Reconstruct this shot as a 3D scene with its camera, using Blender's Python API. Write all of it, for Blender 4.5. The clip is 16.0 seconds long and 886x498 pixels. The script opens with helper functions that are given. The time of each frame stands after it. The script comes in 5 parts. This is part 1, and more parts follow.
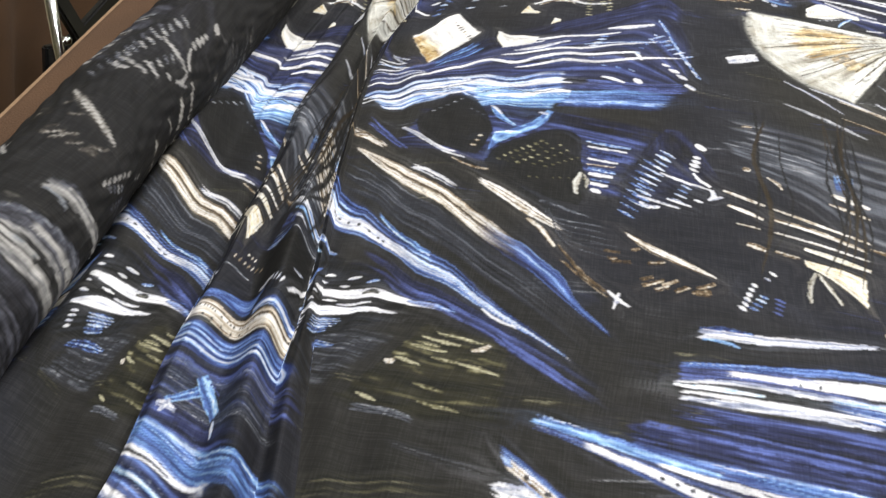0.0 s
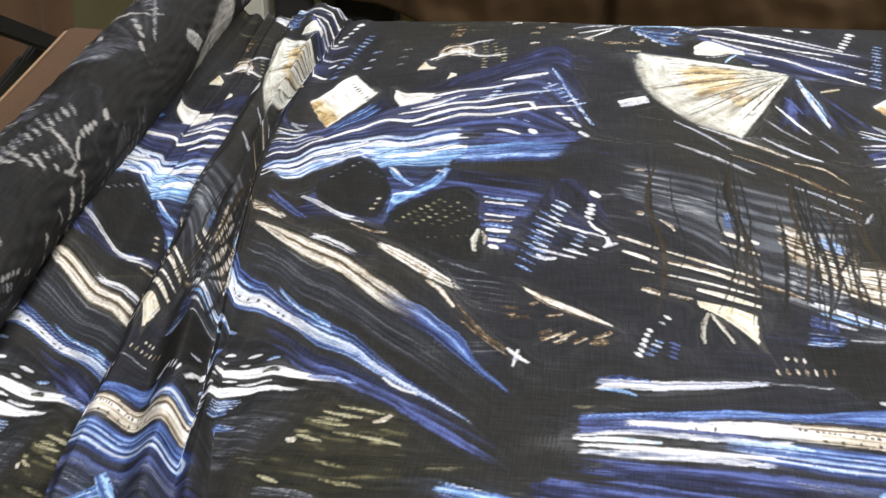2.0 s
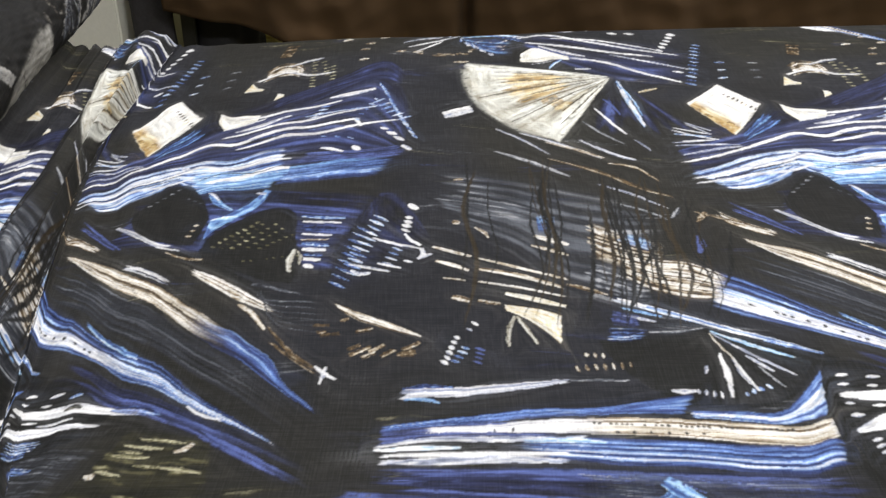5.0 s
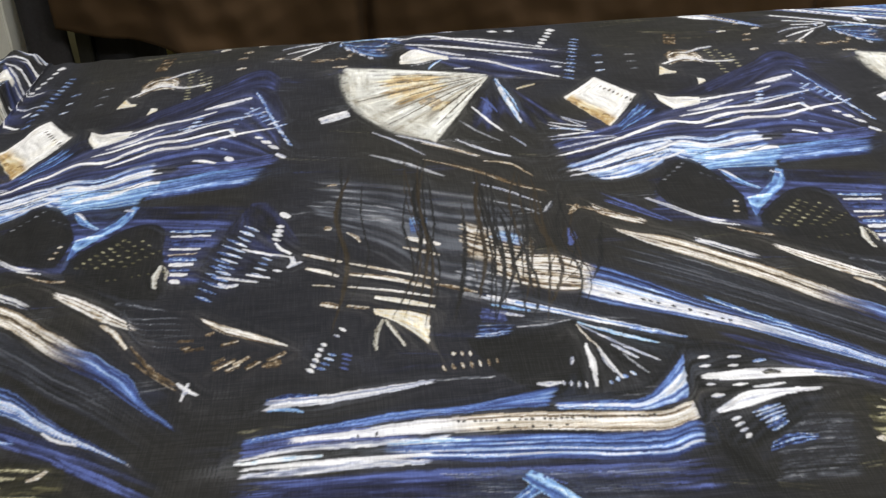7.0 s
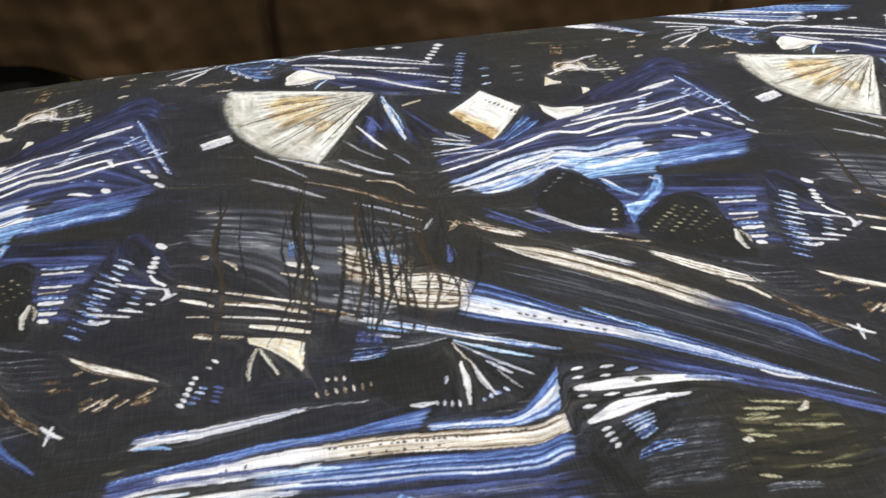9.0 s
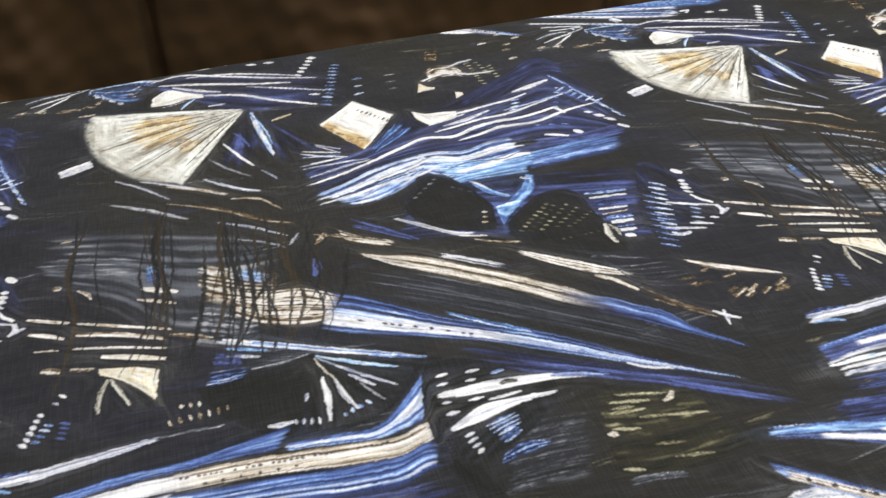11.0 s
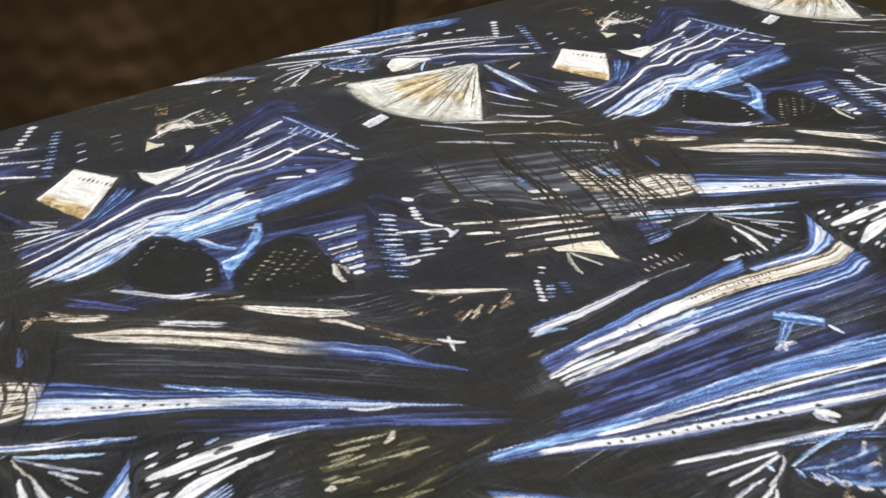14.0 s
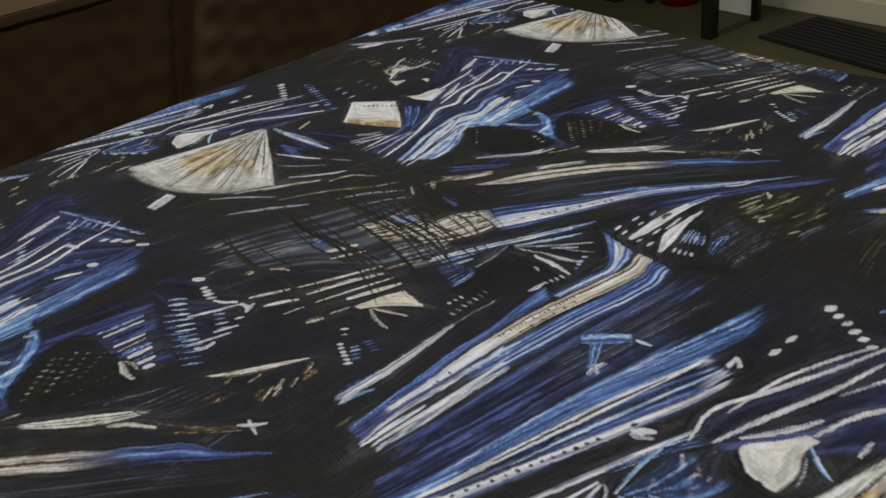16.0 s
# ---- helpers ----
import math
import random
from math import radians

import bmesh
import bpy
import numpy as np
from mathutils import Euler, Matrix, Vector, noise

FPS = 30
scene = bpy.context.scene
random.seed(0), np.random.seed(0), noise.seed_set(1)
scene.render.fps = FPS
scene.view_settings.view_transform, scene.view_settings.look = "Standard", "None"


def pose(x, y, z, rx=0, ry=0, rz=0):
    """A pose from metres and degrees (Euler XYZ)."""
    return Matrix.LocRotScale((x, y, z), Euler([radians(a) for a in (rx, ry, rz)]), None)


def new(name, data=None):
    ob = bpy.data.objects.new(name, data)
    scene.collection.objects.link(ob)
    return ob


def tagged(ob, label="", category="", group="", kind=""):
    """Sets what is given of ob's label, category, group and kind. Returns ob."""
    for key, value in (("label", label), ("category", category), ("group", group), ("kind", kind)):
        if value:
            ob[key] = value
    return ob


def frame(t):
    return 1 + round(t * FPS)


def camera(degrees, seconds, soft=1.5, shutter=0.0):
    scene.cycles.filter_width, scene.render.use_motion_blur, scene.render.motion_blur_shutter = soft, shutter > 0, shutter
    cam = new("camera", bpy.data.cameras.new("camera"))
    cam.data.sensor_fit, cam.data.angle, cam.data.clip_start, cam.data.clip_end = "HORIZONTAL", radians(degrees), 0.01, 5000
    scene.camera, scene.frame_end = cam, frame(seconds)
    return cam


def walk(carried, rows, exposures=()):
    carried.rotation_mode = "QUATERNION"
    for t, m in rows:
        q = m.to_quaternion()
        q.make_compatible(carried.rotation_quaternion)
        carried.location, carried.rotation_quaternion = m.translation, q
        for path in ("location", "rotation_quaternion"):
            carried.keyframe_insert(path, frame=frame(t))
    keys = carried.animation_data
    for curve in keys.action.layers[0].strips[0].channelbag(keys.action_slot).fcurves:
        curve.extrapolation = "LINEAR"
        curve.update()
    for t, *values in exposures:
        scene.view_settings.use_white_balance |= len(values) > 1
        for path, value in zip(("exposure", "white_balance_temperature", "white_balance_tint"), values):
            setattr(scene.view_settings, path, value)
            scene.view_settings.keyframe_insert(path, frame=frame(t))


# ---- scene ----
EXPOSURES = ((0, 0.38), (2, 0.36), (3, 0.18), (5.5, 0.12), (6, -0.05), (7, -0.1), (9, -0.06), (12.5, -0.05), (14, -0.14), (15, -0.04), (15.5, -0.2), (15.7, -0.4), (15.8, -0.6), (15.9, -0.9), (16, -1.2))
cam = camera(49.00, 16.0, 1.4)
PATH = [
    (0, pose(-0.3653, -1.1616, 1.3515, 51.181, -4.029, 9.881)),
    (0.5, pose(-0.3572, -1.1531, 1.3610, 51.693, -4.050, 8.570)),
    (1, pose(-0.3495, -1.1480, 1.3716, 52.351, -3.464, 7.475)),
    (1.5, pose(-0.3385, -1.1447, 1.3795, 52.662, -2.691, 6.139)),
    (2, pose(-0.3206, -1.1447, 1.3873, 53.376, -2.429, 4.699)),
    (2.5, pose(-0.3050, -1.1469, 1.3944, 53.701, -2.778, 3.869)),
    (3, pose(-0.2827, -1.1444, 1.3969, 53.912, -2.670, 2.645)),
    (5.5, pose(-0.1877, -1.1504, 1.4103, 54.146, -1.702, -2.822)),
    (6, pose(-0.1649, -1.1502, 1.4079, 54.378, -1.393, -4.156)),
    (6.5, pose(-0.1426, -1.1508, 1.4105, 54.424, -1.236, -5.269)),
    (7, pose(-0.1264, -1.1522, 1.4092, 54.406, -1.170, -6.339)),
    (7.5, pose(-0.1096, -1.1513, 1.4137, 54.501, -1.244, -7.069)),
    (8, pose(-0.0858, -1.1507, 1.4169, 54.510, -1.009, -8.431)),
    (8.5, pose(-0.0647, -1.1513, 1.4190, 54.639, -0.683, -9.800)),
    (9, pose(-0.0517, -1.1529, 1.4200, 54.980, -0.720, -10.751)),
    (11.5, pose(0.0547, -1.1553, 1.3948, 56.054, 0.693, -17.886)),
    (12, pose(0.0802, -1.1546, 1.3935, 55.977, 1.124, -19.775)),
    (12.5, pose(0.1049, -1.1609, 1.3942, 56.292, 1.597, -21.433)),
    (13, pose(0.1344, -1.1662, 1.3864, 56.720, 2.006, -23.332)),
    (13.5, pose(0.1606, -1.1725, 1.3925, 57.062, 2.191, -25.632)),
    (14, pose(0.1819, -1.1738, 1.3925, 57.384, 2.446, -27.823)),
    (14.5, pose(0.1993, -1.1688, 1.3741, 57.813, 2.496, -30.471)),
    (15, pose(0.2229, -1.1687, 1.3710, 58.493, 3.734, -32.798)),
    (15.5, pose(0.2438, -1.1695, 1.3665, 58.840, 4.977, -35.641)),
    (16, pose(0.2650, -1.1723, 1.3582, 60.045, 5.764, -39.614)),
]
walk(cam, PATH, EXPOSURES)

# ---- light: indoor ceiling tubes in a closed room, no daylight ----
world = bpy.data.worlds.new("room_air")
scene.world = world
world.use_nodes = True
world.node_tree.nodes["Background"].inputs[0].default_value = (0.9, 0.95, 1.0, 1)
world.node_tree.nodes["Background"].inputs[1].default_value = 0.02


def tube_lamp(x, y, power):
    data = bpy.data.lights.new("tube_light", "AREA")
    data.shape, data.size, data.size_y, data.energy = "RECTANGLE", 1.2, 0.3, power
    data.color = (1.0, 0.985, 0.995)
    lamp = new("tube_light", data)
    lamp.matrix_world = pose(x, y, 2.66)
    return lamp


for lx, ly, power in ((-0.6, -0.9, 25), (1.2, -0.9, 44), (-0.6, 1.3, 32), (1.2, 1.3, 42), (3.0, -0.9, 11), (3.0, 1.3, 10)):
    tube_lamp(lx, ly, power)


# ---- materials ----
def material(name, color, rough=0.6, metal=0.0, scale=8.0, amount=0.25, bump=0.0, fine=120.0, sheen=0.0):
    """Principled surface with stains at a coarse and a fine scale and a fine relief."""
    mat = bpy.data.materials.new(name)
    mat.use_nodes = True
    nt = mat.node_tree
    bsdf = nt.nodes["Principled BSDF"]
    bsdf.inputs["Roughness"].default_value = rough
    bsdf.inputs["Metallic"].default_value = metal
    bsdf.inputs["Sheen Weight"].default_value = sheen
    co = nt.nodes.new("ShaderNodeTexCoord")
    coarse = nt.nodes.new("ShaderNodeTexNoise")
    coarse.inputs["Scale"].default_value, coarse.inputs["Detail"].default_value = scale, 4
    grain = nt.nodes.new("ShaderNodeTexNoise")
    grain.inputs["Scale"].default_value, grain.inputs["Detail"].default_value = fine, 3
    both = nt.nodes.new("ShaderNodeMath")
    both.operation = "ADD"
    nt.links.new(co.outputs["Object"], coarse.inputs["Vector"])
    nt.links.new(co.outputs["Object"], grain.inputs["Vector"])
    nt.links.new(coarse.outputs["Fac"], both.inputs[0])
    nt.links.new(grain.outputs["Fac"], both.inputs[1])
    span = nt.nodes.new("ShaderNodeMapRange")
    span.inputs["From Min"].default_value, span.inputs["From Max"].default_value = 0.6, 1.4
    span.inputs["To Min"].default_value, span.inputs["To Max"].default_value = 1 - amount, 1 + amount
    nt.links.new(both.outputs[0], span.inputs["Value"])
    tint = nt.nodes.new("ShaderNodeVectorMath")
    tint.operation = "SCALE"
    tint.inputs[0].default_value = color
    nt.links.new(span.outputs[0], tint.inputs["Scale"])
    nt.links.new(tint.outputs[0], bsdf.inputs["Base Color"])
    if bump:
        relief = nt.nodes.new("ShaderNodeBump")
        relief.inputs["Strength"].default_value, relief.inputs["Distance"].default_value = bump, 0.004
        nt.links.new(grain.outputs["Fac"], relief.inputs["Height"])
        nt.links.new(relief.outputs[0], bsdf.inputs["Normal"])
    return mat


def printed_cloth(name, rough=0.72):
    """Woven fabric: the dyed print lies in the colour layer "print", the weave is fine slub and relief."""
    mat = bpy.data.materials.new(name)
    mat.use_nodes = True
    nt = mat.node_tree
    bsdf = nt.nodes["Principled BSDF"]
    bsdf.inputs["Roughness"].default_value = rough
    bsdf.inputs["Specular IOR Level"].default_value = 0.1
    dye = nt.nodes.new("ShaderNodeVertexColor")
    dye.layer_name = "print"
    uv = nt.nodes.new("ShaderNodeUVMap")
    uv.uv_map = "cloth"
    threads = []
    for across in (0, 1):
        place = nt.nodes.new("ShaderNodeMapping")
        place.inputs["Scale"].default_value = (1400, 60, 1) if across else (60, 1400, 1)
        slub = nt.nodes.new("ShaderNodeTexNoise")
        slub.inputs["Scale"].default_value, slub.inputs["Detail"].default_value = 0.55, 2
        nt.links.new(uv.outputs[0], place.inputs["Vector"])
        nt.links.new(place.outputs[0], slub.inputs["Vector"])
        threads.append(slub)
    weave = nt.nodes.new("ShaderNodeMath")
    weave.operation = "ADD"
    nt.links.new(threads[0].outputs["Fac"], weave.inputs[0])
    nt.links.new(threads[1].outputs["Fac"], weave.inputs[1])
    span = nt.nodes.new("ShaderNodeMapRange")
    span.inputs["From Min"].default_value, span.inputs["From Max"].default_value = 0.6, 1.4
    span.inputs["To Min"].default_value, span.inputs["To Max"].default_value = 0.87, 1.13
    nt.links.new(weave.outputs[0], span.inputs["Value"])
    tint = nt.nodes.new("ShaderNodeVectorMath")
    tint.operation = "SCALE"
    nt.links.new(dye.outputs["Color"], tint.inputs[0])
    nt.links.new(span.outputs[0], tint.inputs["Scale"])
    fluff = nt.nodes.new("ShaderNodeMapRange")
    fluff.inputs["From Min"].default_value, fluff.inputs["From Max"].default_value = 0.95, 1.45
    fluff.inputs["To Min"].default_value, fluff.inputs["To Max"].default_value = 0.0, 0.009
    nt.links.new(weave.outputs[0], fluff.inputs["Value"])
    lint = nt.nodes.new("ShaderNodeVectorMath")
    lint.operation = "ADD"
    nt.links.new(tint.outputs[0], lint.inputs[0])
    nt.links.new(fluff.outputs[0], lint.inputs[1])
    nt.links.new(lint.outputs[0], bsdf.inputs["Base Color"])
    relief = nt.nodes.new("ShaderNodeBump")
    relief.inputs["Strength"].default_value, relief.inputs["Distance"].default_value = 0.15, 0.0006
    nt.links.new(weave.outputs[0], relief.inputs["Height"])
    nt.links.new(relief.outputs[0], bsdf.inputs["Normal"])
    return mat


FABRIC = printed_cloth("printed_cotton")
BROWN = material("brown_cotton_sheet", (0.058, 0.030, 0.0085), 0.95, 0, 4, 0.08, 0.3, 400, 0.0)
TAN = material("light_brown_cotton", (0.080, 0.040, 0.017), 0.9, 0, 9, 0.25, 0.3, 400)
CARPET = material("olive_carpet", (0.075, 0.068, 0.026), 0.95, 0, 3, 0.2, 0.6, 300)
WALL = material("cream_wall_paint", (0.62, 0.58, 0.42), 0.7, 0, 2, 0.06)
CEIL = material("white_ceiling", (0.78, 0.78, 0.75), 0.8, 0, 3, 0.04)
BLACK = material("black_metal", (0.012, 0.012, 0.012), 0.35, 0.0, 30, 0.3)
CHROME = material("chrome", (0.7, 0.7, 0.7), 0.15, 1.0, 30, 0.1)
DARK = material("black_cloth", (0.009, 0.009, 0.011), 0.85, 0, 12, 0.3)
GREY = material("dark_grey_felt", (0.03, 0.028, 0.03), 0.9, 0, 12, 0.3)
WHITE = material("white_card", (0.75, 0.75, 0.68), 0.6, 0, 8, 0.05)
RED = material("red_plastic", (0.35, 0.01, 0.015), 0.4, 0, 8, 0.1)
YELLOW = material("pale_yellow_floor_patch", (0.70, 0.62, 0.22), 0.7, 0, 8, 0.06)
WOOD = material("table_board", (0.25, 0.16, 0.09), 0.5, 0, 6, 0.3)
MAT = material("black_rubber_mat", (0.012, 0.012, 0.011), 0.9, 0, 20, 0.3, 0.6, 200)


# ---- building helpers ----
def finish(bm, name, mat, smooth=False):
    me = bpy.data.meshes.new(name)
    bm.to_mesh(me)
    bm.free()
    me.materials.append(mat)
    if smooth:
        me.polygons.foreach_set("use_smooth", [True] * len(me.polygons))
    return me


def part(name, bm, mat, parent=None, label="", smooth=False):
    ob = new(name, finish(bm, name, mat, smooth))
    ob.parent = parent
    return tagged(ob, label)


def box(x0, y0, z0, x1, y1, z1, bevel=0.0, bm=None):
    bm = bm or bmesh.new()
    made = bmesh.ops.create_cube(bm, size=1, matrix=Matrix.Translation(((x0 + x1) / 2, (y0 + y1) / 2, (z0 + z1) / 2)) @ Matrix.Diagonal((x1 - x0, y1 - y0, z1 - z0, 1)))
    if bevel:
        edges = {e for v in made["verts"] for e in v.link_edges}
        bmesh.ops.bevel(bm, geom=list(edges), offset=bevel, segments=2, affect="EDGES")
    return bm


def rod(a, b, r, sides=14, bm=None, r2=None):
    bm = bm or bmesh.new()
    a, b = Vector(a), Vector(b)
    turn = (b - a).to_track_quat("Z", "Y").to_matrix().to_4x4()
    bmesh.ops.create_cone(bm, cap_ends=True, segments=sides, radius1=r, radius2=r if r2 is None else r2, depth=(b - a).length, matrix=Matrix.Translation((a + b) / 2) @ turn)
    return bm


# ---- the print: one repeat, dyed stroke by stroke; REPEAT_W wide and REPEAT_H high, in design units of 1.3 m ----
K = 1.3
REPEAT_W, REPEAT_H, DOT = 0.64, 0.845, 0.00065
COLS, LINES = round(REPEAT_W / DOT), round(REPEAT_H / DOT)
REPEAT_W, REPEAT_H = COLS * DOT, LINES * DOT
dyed = np.zeros((LINES, COLS, 3))
BLUE = ((0, .004, .004, .006), (.3, .009, .011, .035), (.5, .028, .046, .15), (.66, .092, .168, .42), (.8, .325, .46, .715), (1, .74, .75, .79))
NAVY = ((0, .007, .007, .008), (.45, .010, .011, .024), (.8, .024, .030, .085), (1, .06, .085, .24))
SKY = ((0, .02, .03, .08), (.35, .05, .10, .29), (.6, .14, .28, .56), (.85, .34, .53, .76), (1, .75, .8, .86))
WHITES = ((0, .007, .007, .008), (.35, .02, .022, .045), (.6, .24, .27, .37), (.8, .6, .61, .65), (1, .75, .75, .75))
GOLD = ((0, .007, .006, .005), (.35, .03, .02, .010), (.55, .12, .078, .036), (.72, .40, .34, .25), (.86, .62, .58, .5), (1, .75, .73, .69))
CREAM = ((0, .05, .035, .015), (.25, .34, .21, .07), (.5, .62, .49, .26), (.72, .66, .62, .49), (1, .74, .73, .69))
SHELL = ((0, .03, .028, .022), (.22, .22, .20, .15), (.45, .46, .45, .39), (.75, .62, .63, .57), (1, .76, .77, .72))
OLIVE = ((0, .008, .008, .006), (.5, .018, .017, .010), (.75, .10, .093, .045), (1, .38, .36, .23))
UMBER = ((0, .016, .012, .007), (1, .026, .019, .010))
SOOT = ((0, .0066, .0066, .006), (1, .0095, .0095, .009))
ASH = ((0, .008, .008, .008), (.5, .02, .022, .028), (.8, .10, .11, .13), (1, .36, .37, .39))


def field(rng, ny, nx, y, x, loop=False):
    """A smooth random field of ny by nx knots, read at y, x in 0..1."""
    g = rng.rand(ny + 1, nx + 1)
    if loop:
        g[-1], g[:, -1] = g[0], g[:, 0]
    fy, fx = np.clip(y, 0, .9999) * ny, np.clip(x, 0, .9999) * nx
    iy, ix = fy.astype(int), fx.astype(int)
    ty, tx = fy - iy, fx - ix
    ty, tx = ty * ty * (3 - 2 * ty), tx * tx * (3 - 2 * tx)
    return (g[iy, ix] * (1 - tx) + g[iy, ix + 1] * tx) * (1 - ty) + (g[iy + 1, ix] * (1 - tx) + g[iy + 1, ix + 1] * tx) * ty


def lay(px, py, rgb, alpha):
    """Dye the cloth at px, py with rgb, as strong as alpha."""
    ix, iy = np.floor(px / DOT).astype(int) % COLS, np.floor(py / DOT).astype(int) % LINES
    a = alpha[..., None]
    dyed[iy, ix] = dyed[iy, ix] * (1 - a) + rgb * a


def ink(palette, v):
    stops = [p[0] for p in palette]
    return np.stack([np.interp(v, stops, [p[c] for p in palette]) for c in (1, 2, 3)], -1)


def soft(lo, hi, v):
    t = np.clip((v - lo) / (hi - lo), 0, 1)
    return t * t * (3 - 2 * t)


def strokes(px, py, u, v, palette, lines, gain, contrast, rag, seed, along=7, fade=0.0, rim=0.05, cover=1.0, dry=0.7, bands=(), lead=0.0):
    """Brush lines that run along u (0..1), lie side by side over v (0..1), and end raggedly."""
    rng = np.random.RandomState(seed)
    lines = max(2, round(lines * 1.5))
    tone = .55 * field(rng, lines, 1, v, u * 0) + .30 * field(rng, lines, along, v, u) + .15 * field(rng, max(2, lines // 3), along * 2, v, u)
    tone = .5 + (tone - .5) * contrast * 1.2 + gain + .34 * (field(rng, lines * 2, along, v, u) - .5)
    if bands:
        tone = .74 * np.interp(np.clip(v + .05 * (field(rng, 5, 6, v, u) - .5), 0, 1), np.linspace(0, 1, len(bands)), bands) + .62 * (tone - .34)
    head, tail = field(rng, lines, 1, v, u * 0) * rag, field(rng, lines, 1, v, u * 0) * rag
    alpha = soft(head, head + .02 + rag * .2, u) * (1 - soft(1 - tail - .02 - rag * .3 - fade, 1 - tail, u))
    if lead:
        alpha = alpha * soft(0, lead, u + .25 * lead * (field(rng, lines, 1, v, u * 0) - .5))
    alpha = alpha * soft(0, rim, v) * soft(0, rim, 1 - v) * cover
    alpha = alpha * (1 - dry * (1 - soft(.12, .34, field(rng, lines * 2, along * 5, v, u))))
    lay(px, py, ink(palette, np.clip(tone, 0, 1)), alpha)


def streaks(a, b, c, d, palette, lines=12, gain=0.0, contrast=1.3, rag=0.06, bend=0.0, wave=0.0, seed=1, along=7, fade=0.0, rim=0.05, cover=1.0):
    """A bundle of brush lines from the short side a-b to the short side c-d; bend bows it, wave ripples it."""
    a, b, c, d = (np.array(p) for p in (a, b, c, d))
    run, side = max(np.hypot(*(c - a)), np.hypot(*(d - b))), max(np.hypot(*(b - a)), np.hypot(*(d - c)), .002)
    nu, nv = int(run / DOT * 1.6) + 4, int(side / DOT * 1.8) + 4
    v, u = np.meshgrid((np.arange(nv) + .5) / nv, (np.arange(nu) + .5) / nu)
    p = [(a[i] * (1 - v) + b[i] * v) * (1 - u) + (c[i] * (1 - v) + d[i] * v) * u for i in (0, 1)]
    way = (c + d - a - b) / 2
    way = way / np.hypot(*way)
    off = bend * 4 * u * (1 - u) + wave * np.sin(u * 15 + seed)
    strokes(p[0] - way[1] * off, p[1] + way[0] * off, u, v, palette, lines, gain, contrast, rag, seed, along, fade, rim, cover)


def curve(knots, u):
    """A smooth curve through the knots, read at u in 0..1 by its length."""
    k = np.array(knots, float)
    step = np.hypot(*np.diff(k[:, :2] if k.shape[1] == 2 else (k[:, :2] + k[:, 2:]) / 2, axis=0).T) + 1e-6
    at = np.concatenate([[0], np.cumsum(step)]) / step.sum()
    slope = np.gradient(k, at, axis=0) if len(k) > 2 else np.repeat((k[1:] - k[:1]), 2, axis=0)
    i = np.clip(np.searchsorted(at, u, side="right") - 1, 0, len(k) - 2)
    h = (at[i + 1] - at[i])[..., None]
    t = ((u - at[i])[..., None]) / h
    return k[i] * (2 * t ** 3 - 3 * t ** 2 + 1) + slope[i] * h * (t ** 3 - 2 * t ** 2 + t) + k[i + 1] * (3 * t ** 2 - 2 * t ** 3) + slope[i + 1] * h * (t ** 3 - t ** 2)


def ribbon(edges, palette, lines=10, gain=0.0, contrast=1.2, rag=0.05, bands=(), seed=1, along=8, fade=0.0, rim=0.06, cover=1.0, dry=0.6, lead=0.0):
    """A bundle of brush lines between two edges; edges are pairs of points, station by station."""
    knots = [(*edges[i], *edges[i + 1]) for i in range(0, len(edges), 2)]
    k = np.array(knots)
    run = np.hypot(*np.diff((k[:, :2] + k[:, 2:]) / 2, axis=0).T).sum()
    side = np.hypot(k[:, 2] - k[:, 0], k[:, 3] - k[:, 1]).max()
    nu, nv = int(run / DOT * 1.7) + 6, int(side / DOT * 1.9) + 6
    u1 = (np.arange(nu) + .5) / nu
    c = curve(knots, u1)
    v, u = np.meshgrid((np.arange(nv) + .5) / nv, u1)
    px, py = c[:, :1] * (1 - v) + c[:, 2:3] * v, c[:, 1:2] * (1 - v) + c[:, 3:4] * v
    strokes(px, py, u, v, palette, lines, gain, contrast, rag, seed, along, fade, rim, cover, dry, bands, lead)


def brush(points, w0, w1, palette, gain=0.35, seed=1, rag=0.06, dry=0.4, rim=.22):
    """One stroke through the points, w0 wide at its middle and w1 at its ends."""
    p = np.array(points, float)
    if len(p) == 2:
        p, w1 = np.stack([p[0], p.mean(0), p[1]]), w1 * .55
    d = np.gradient(p, axis=0)
    n = np.stack([-d[:, 1], d[:, 0]], 1) / np.hypot(d[:, 0], d[:, 1])[:, None]
    f = np.linspace(-1, 1, len(p))[:, None]
    half = .36 * ((w1 + (w0 - w1) * (1 - f ** 2)) if len(p) > 2 else np.full((2, 1), (w0 + w1) / 2))
    edges = [q for a, b in zip(p - n * half, p + n * half) for q in (tuple(a), tuple(b))]
    ribbon(edges, palette, 2, gain, .8, rag, (), seed, 12, 0.0, rim, 1.0, dry)


def dab(points, w0, w1, palette, gain=0.35, seed=1, dry=0.2):
    """A crisp wet stroke with pointed ends."""
    brush(points, w0 * .74, w1 * .74, palette, gain - .05, seed, .03, dry + .1, .16)


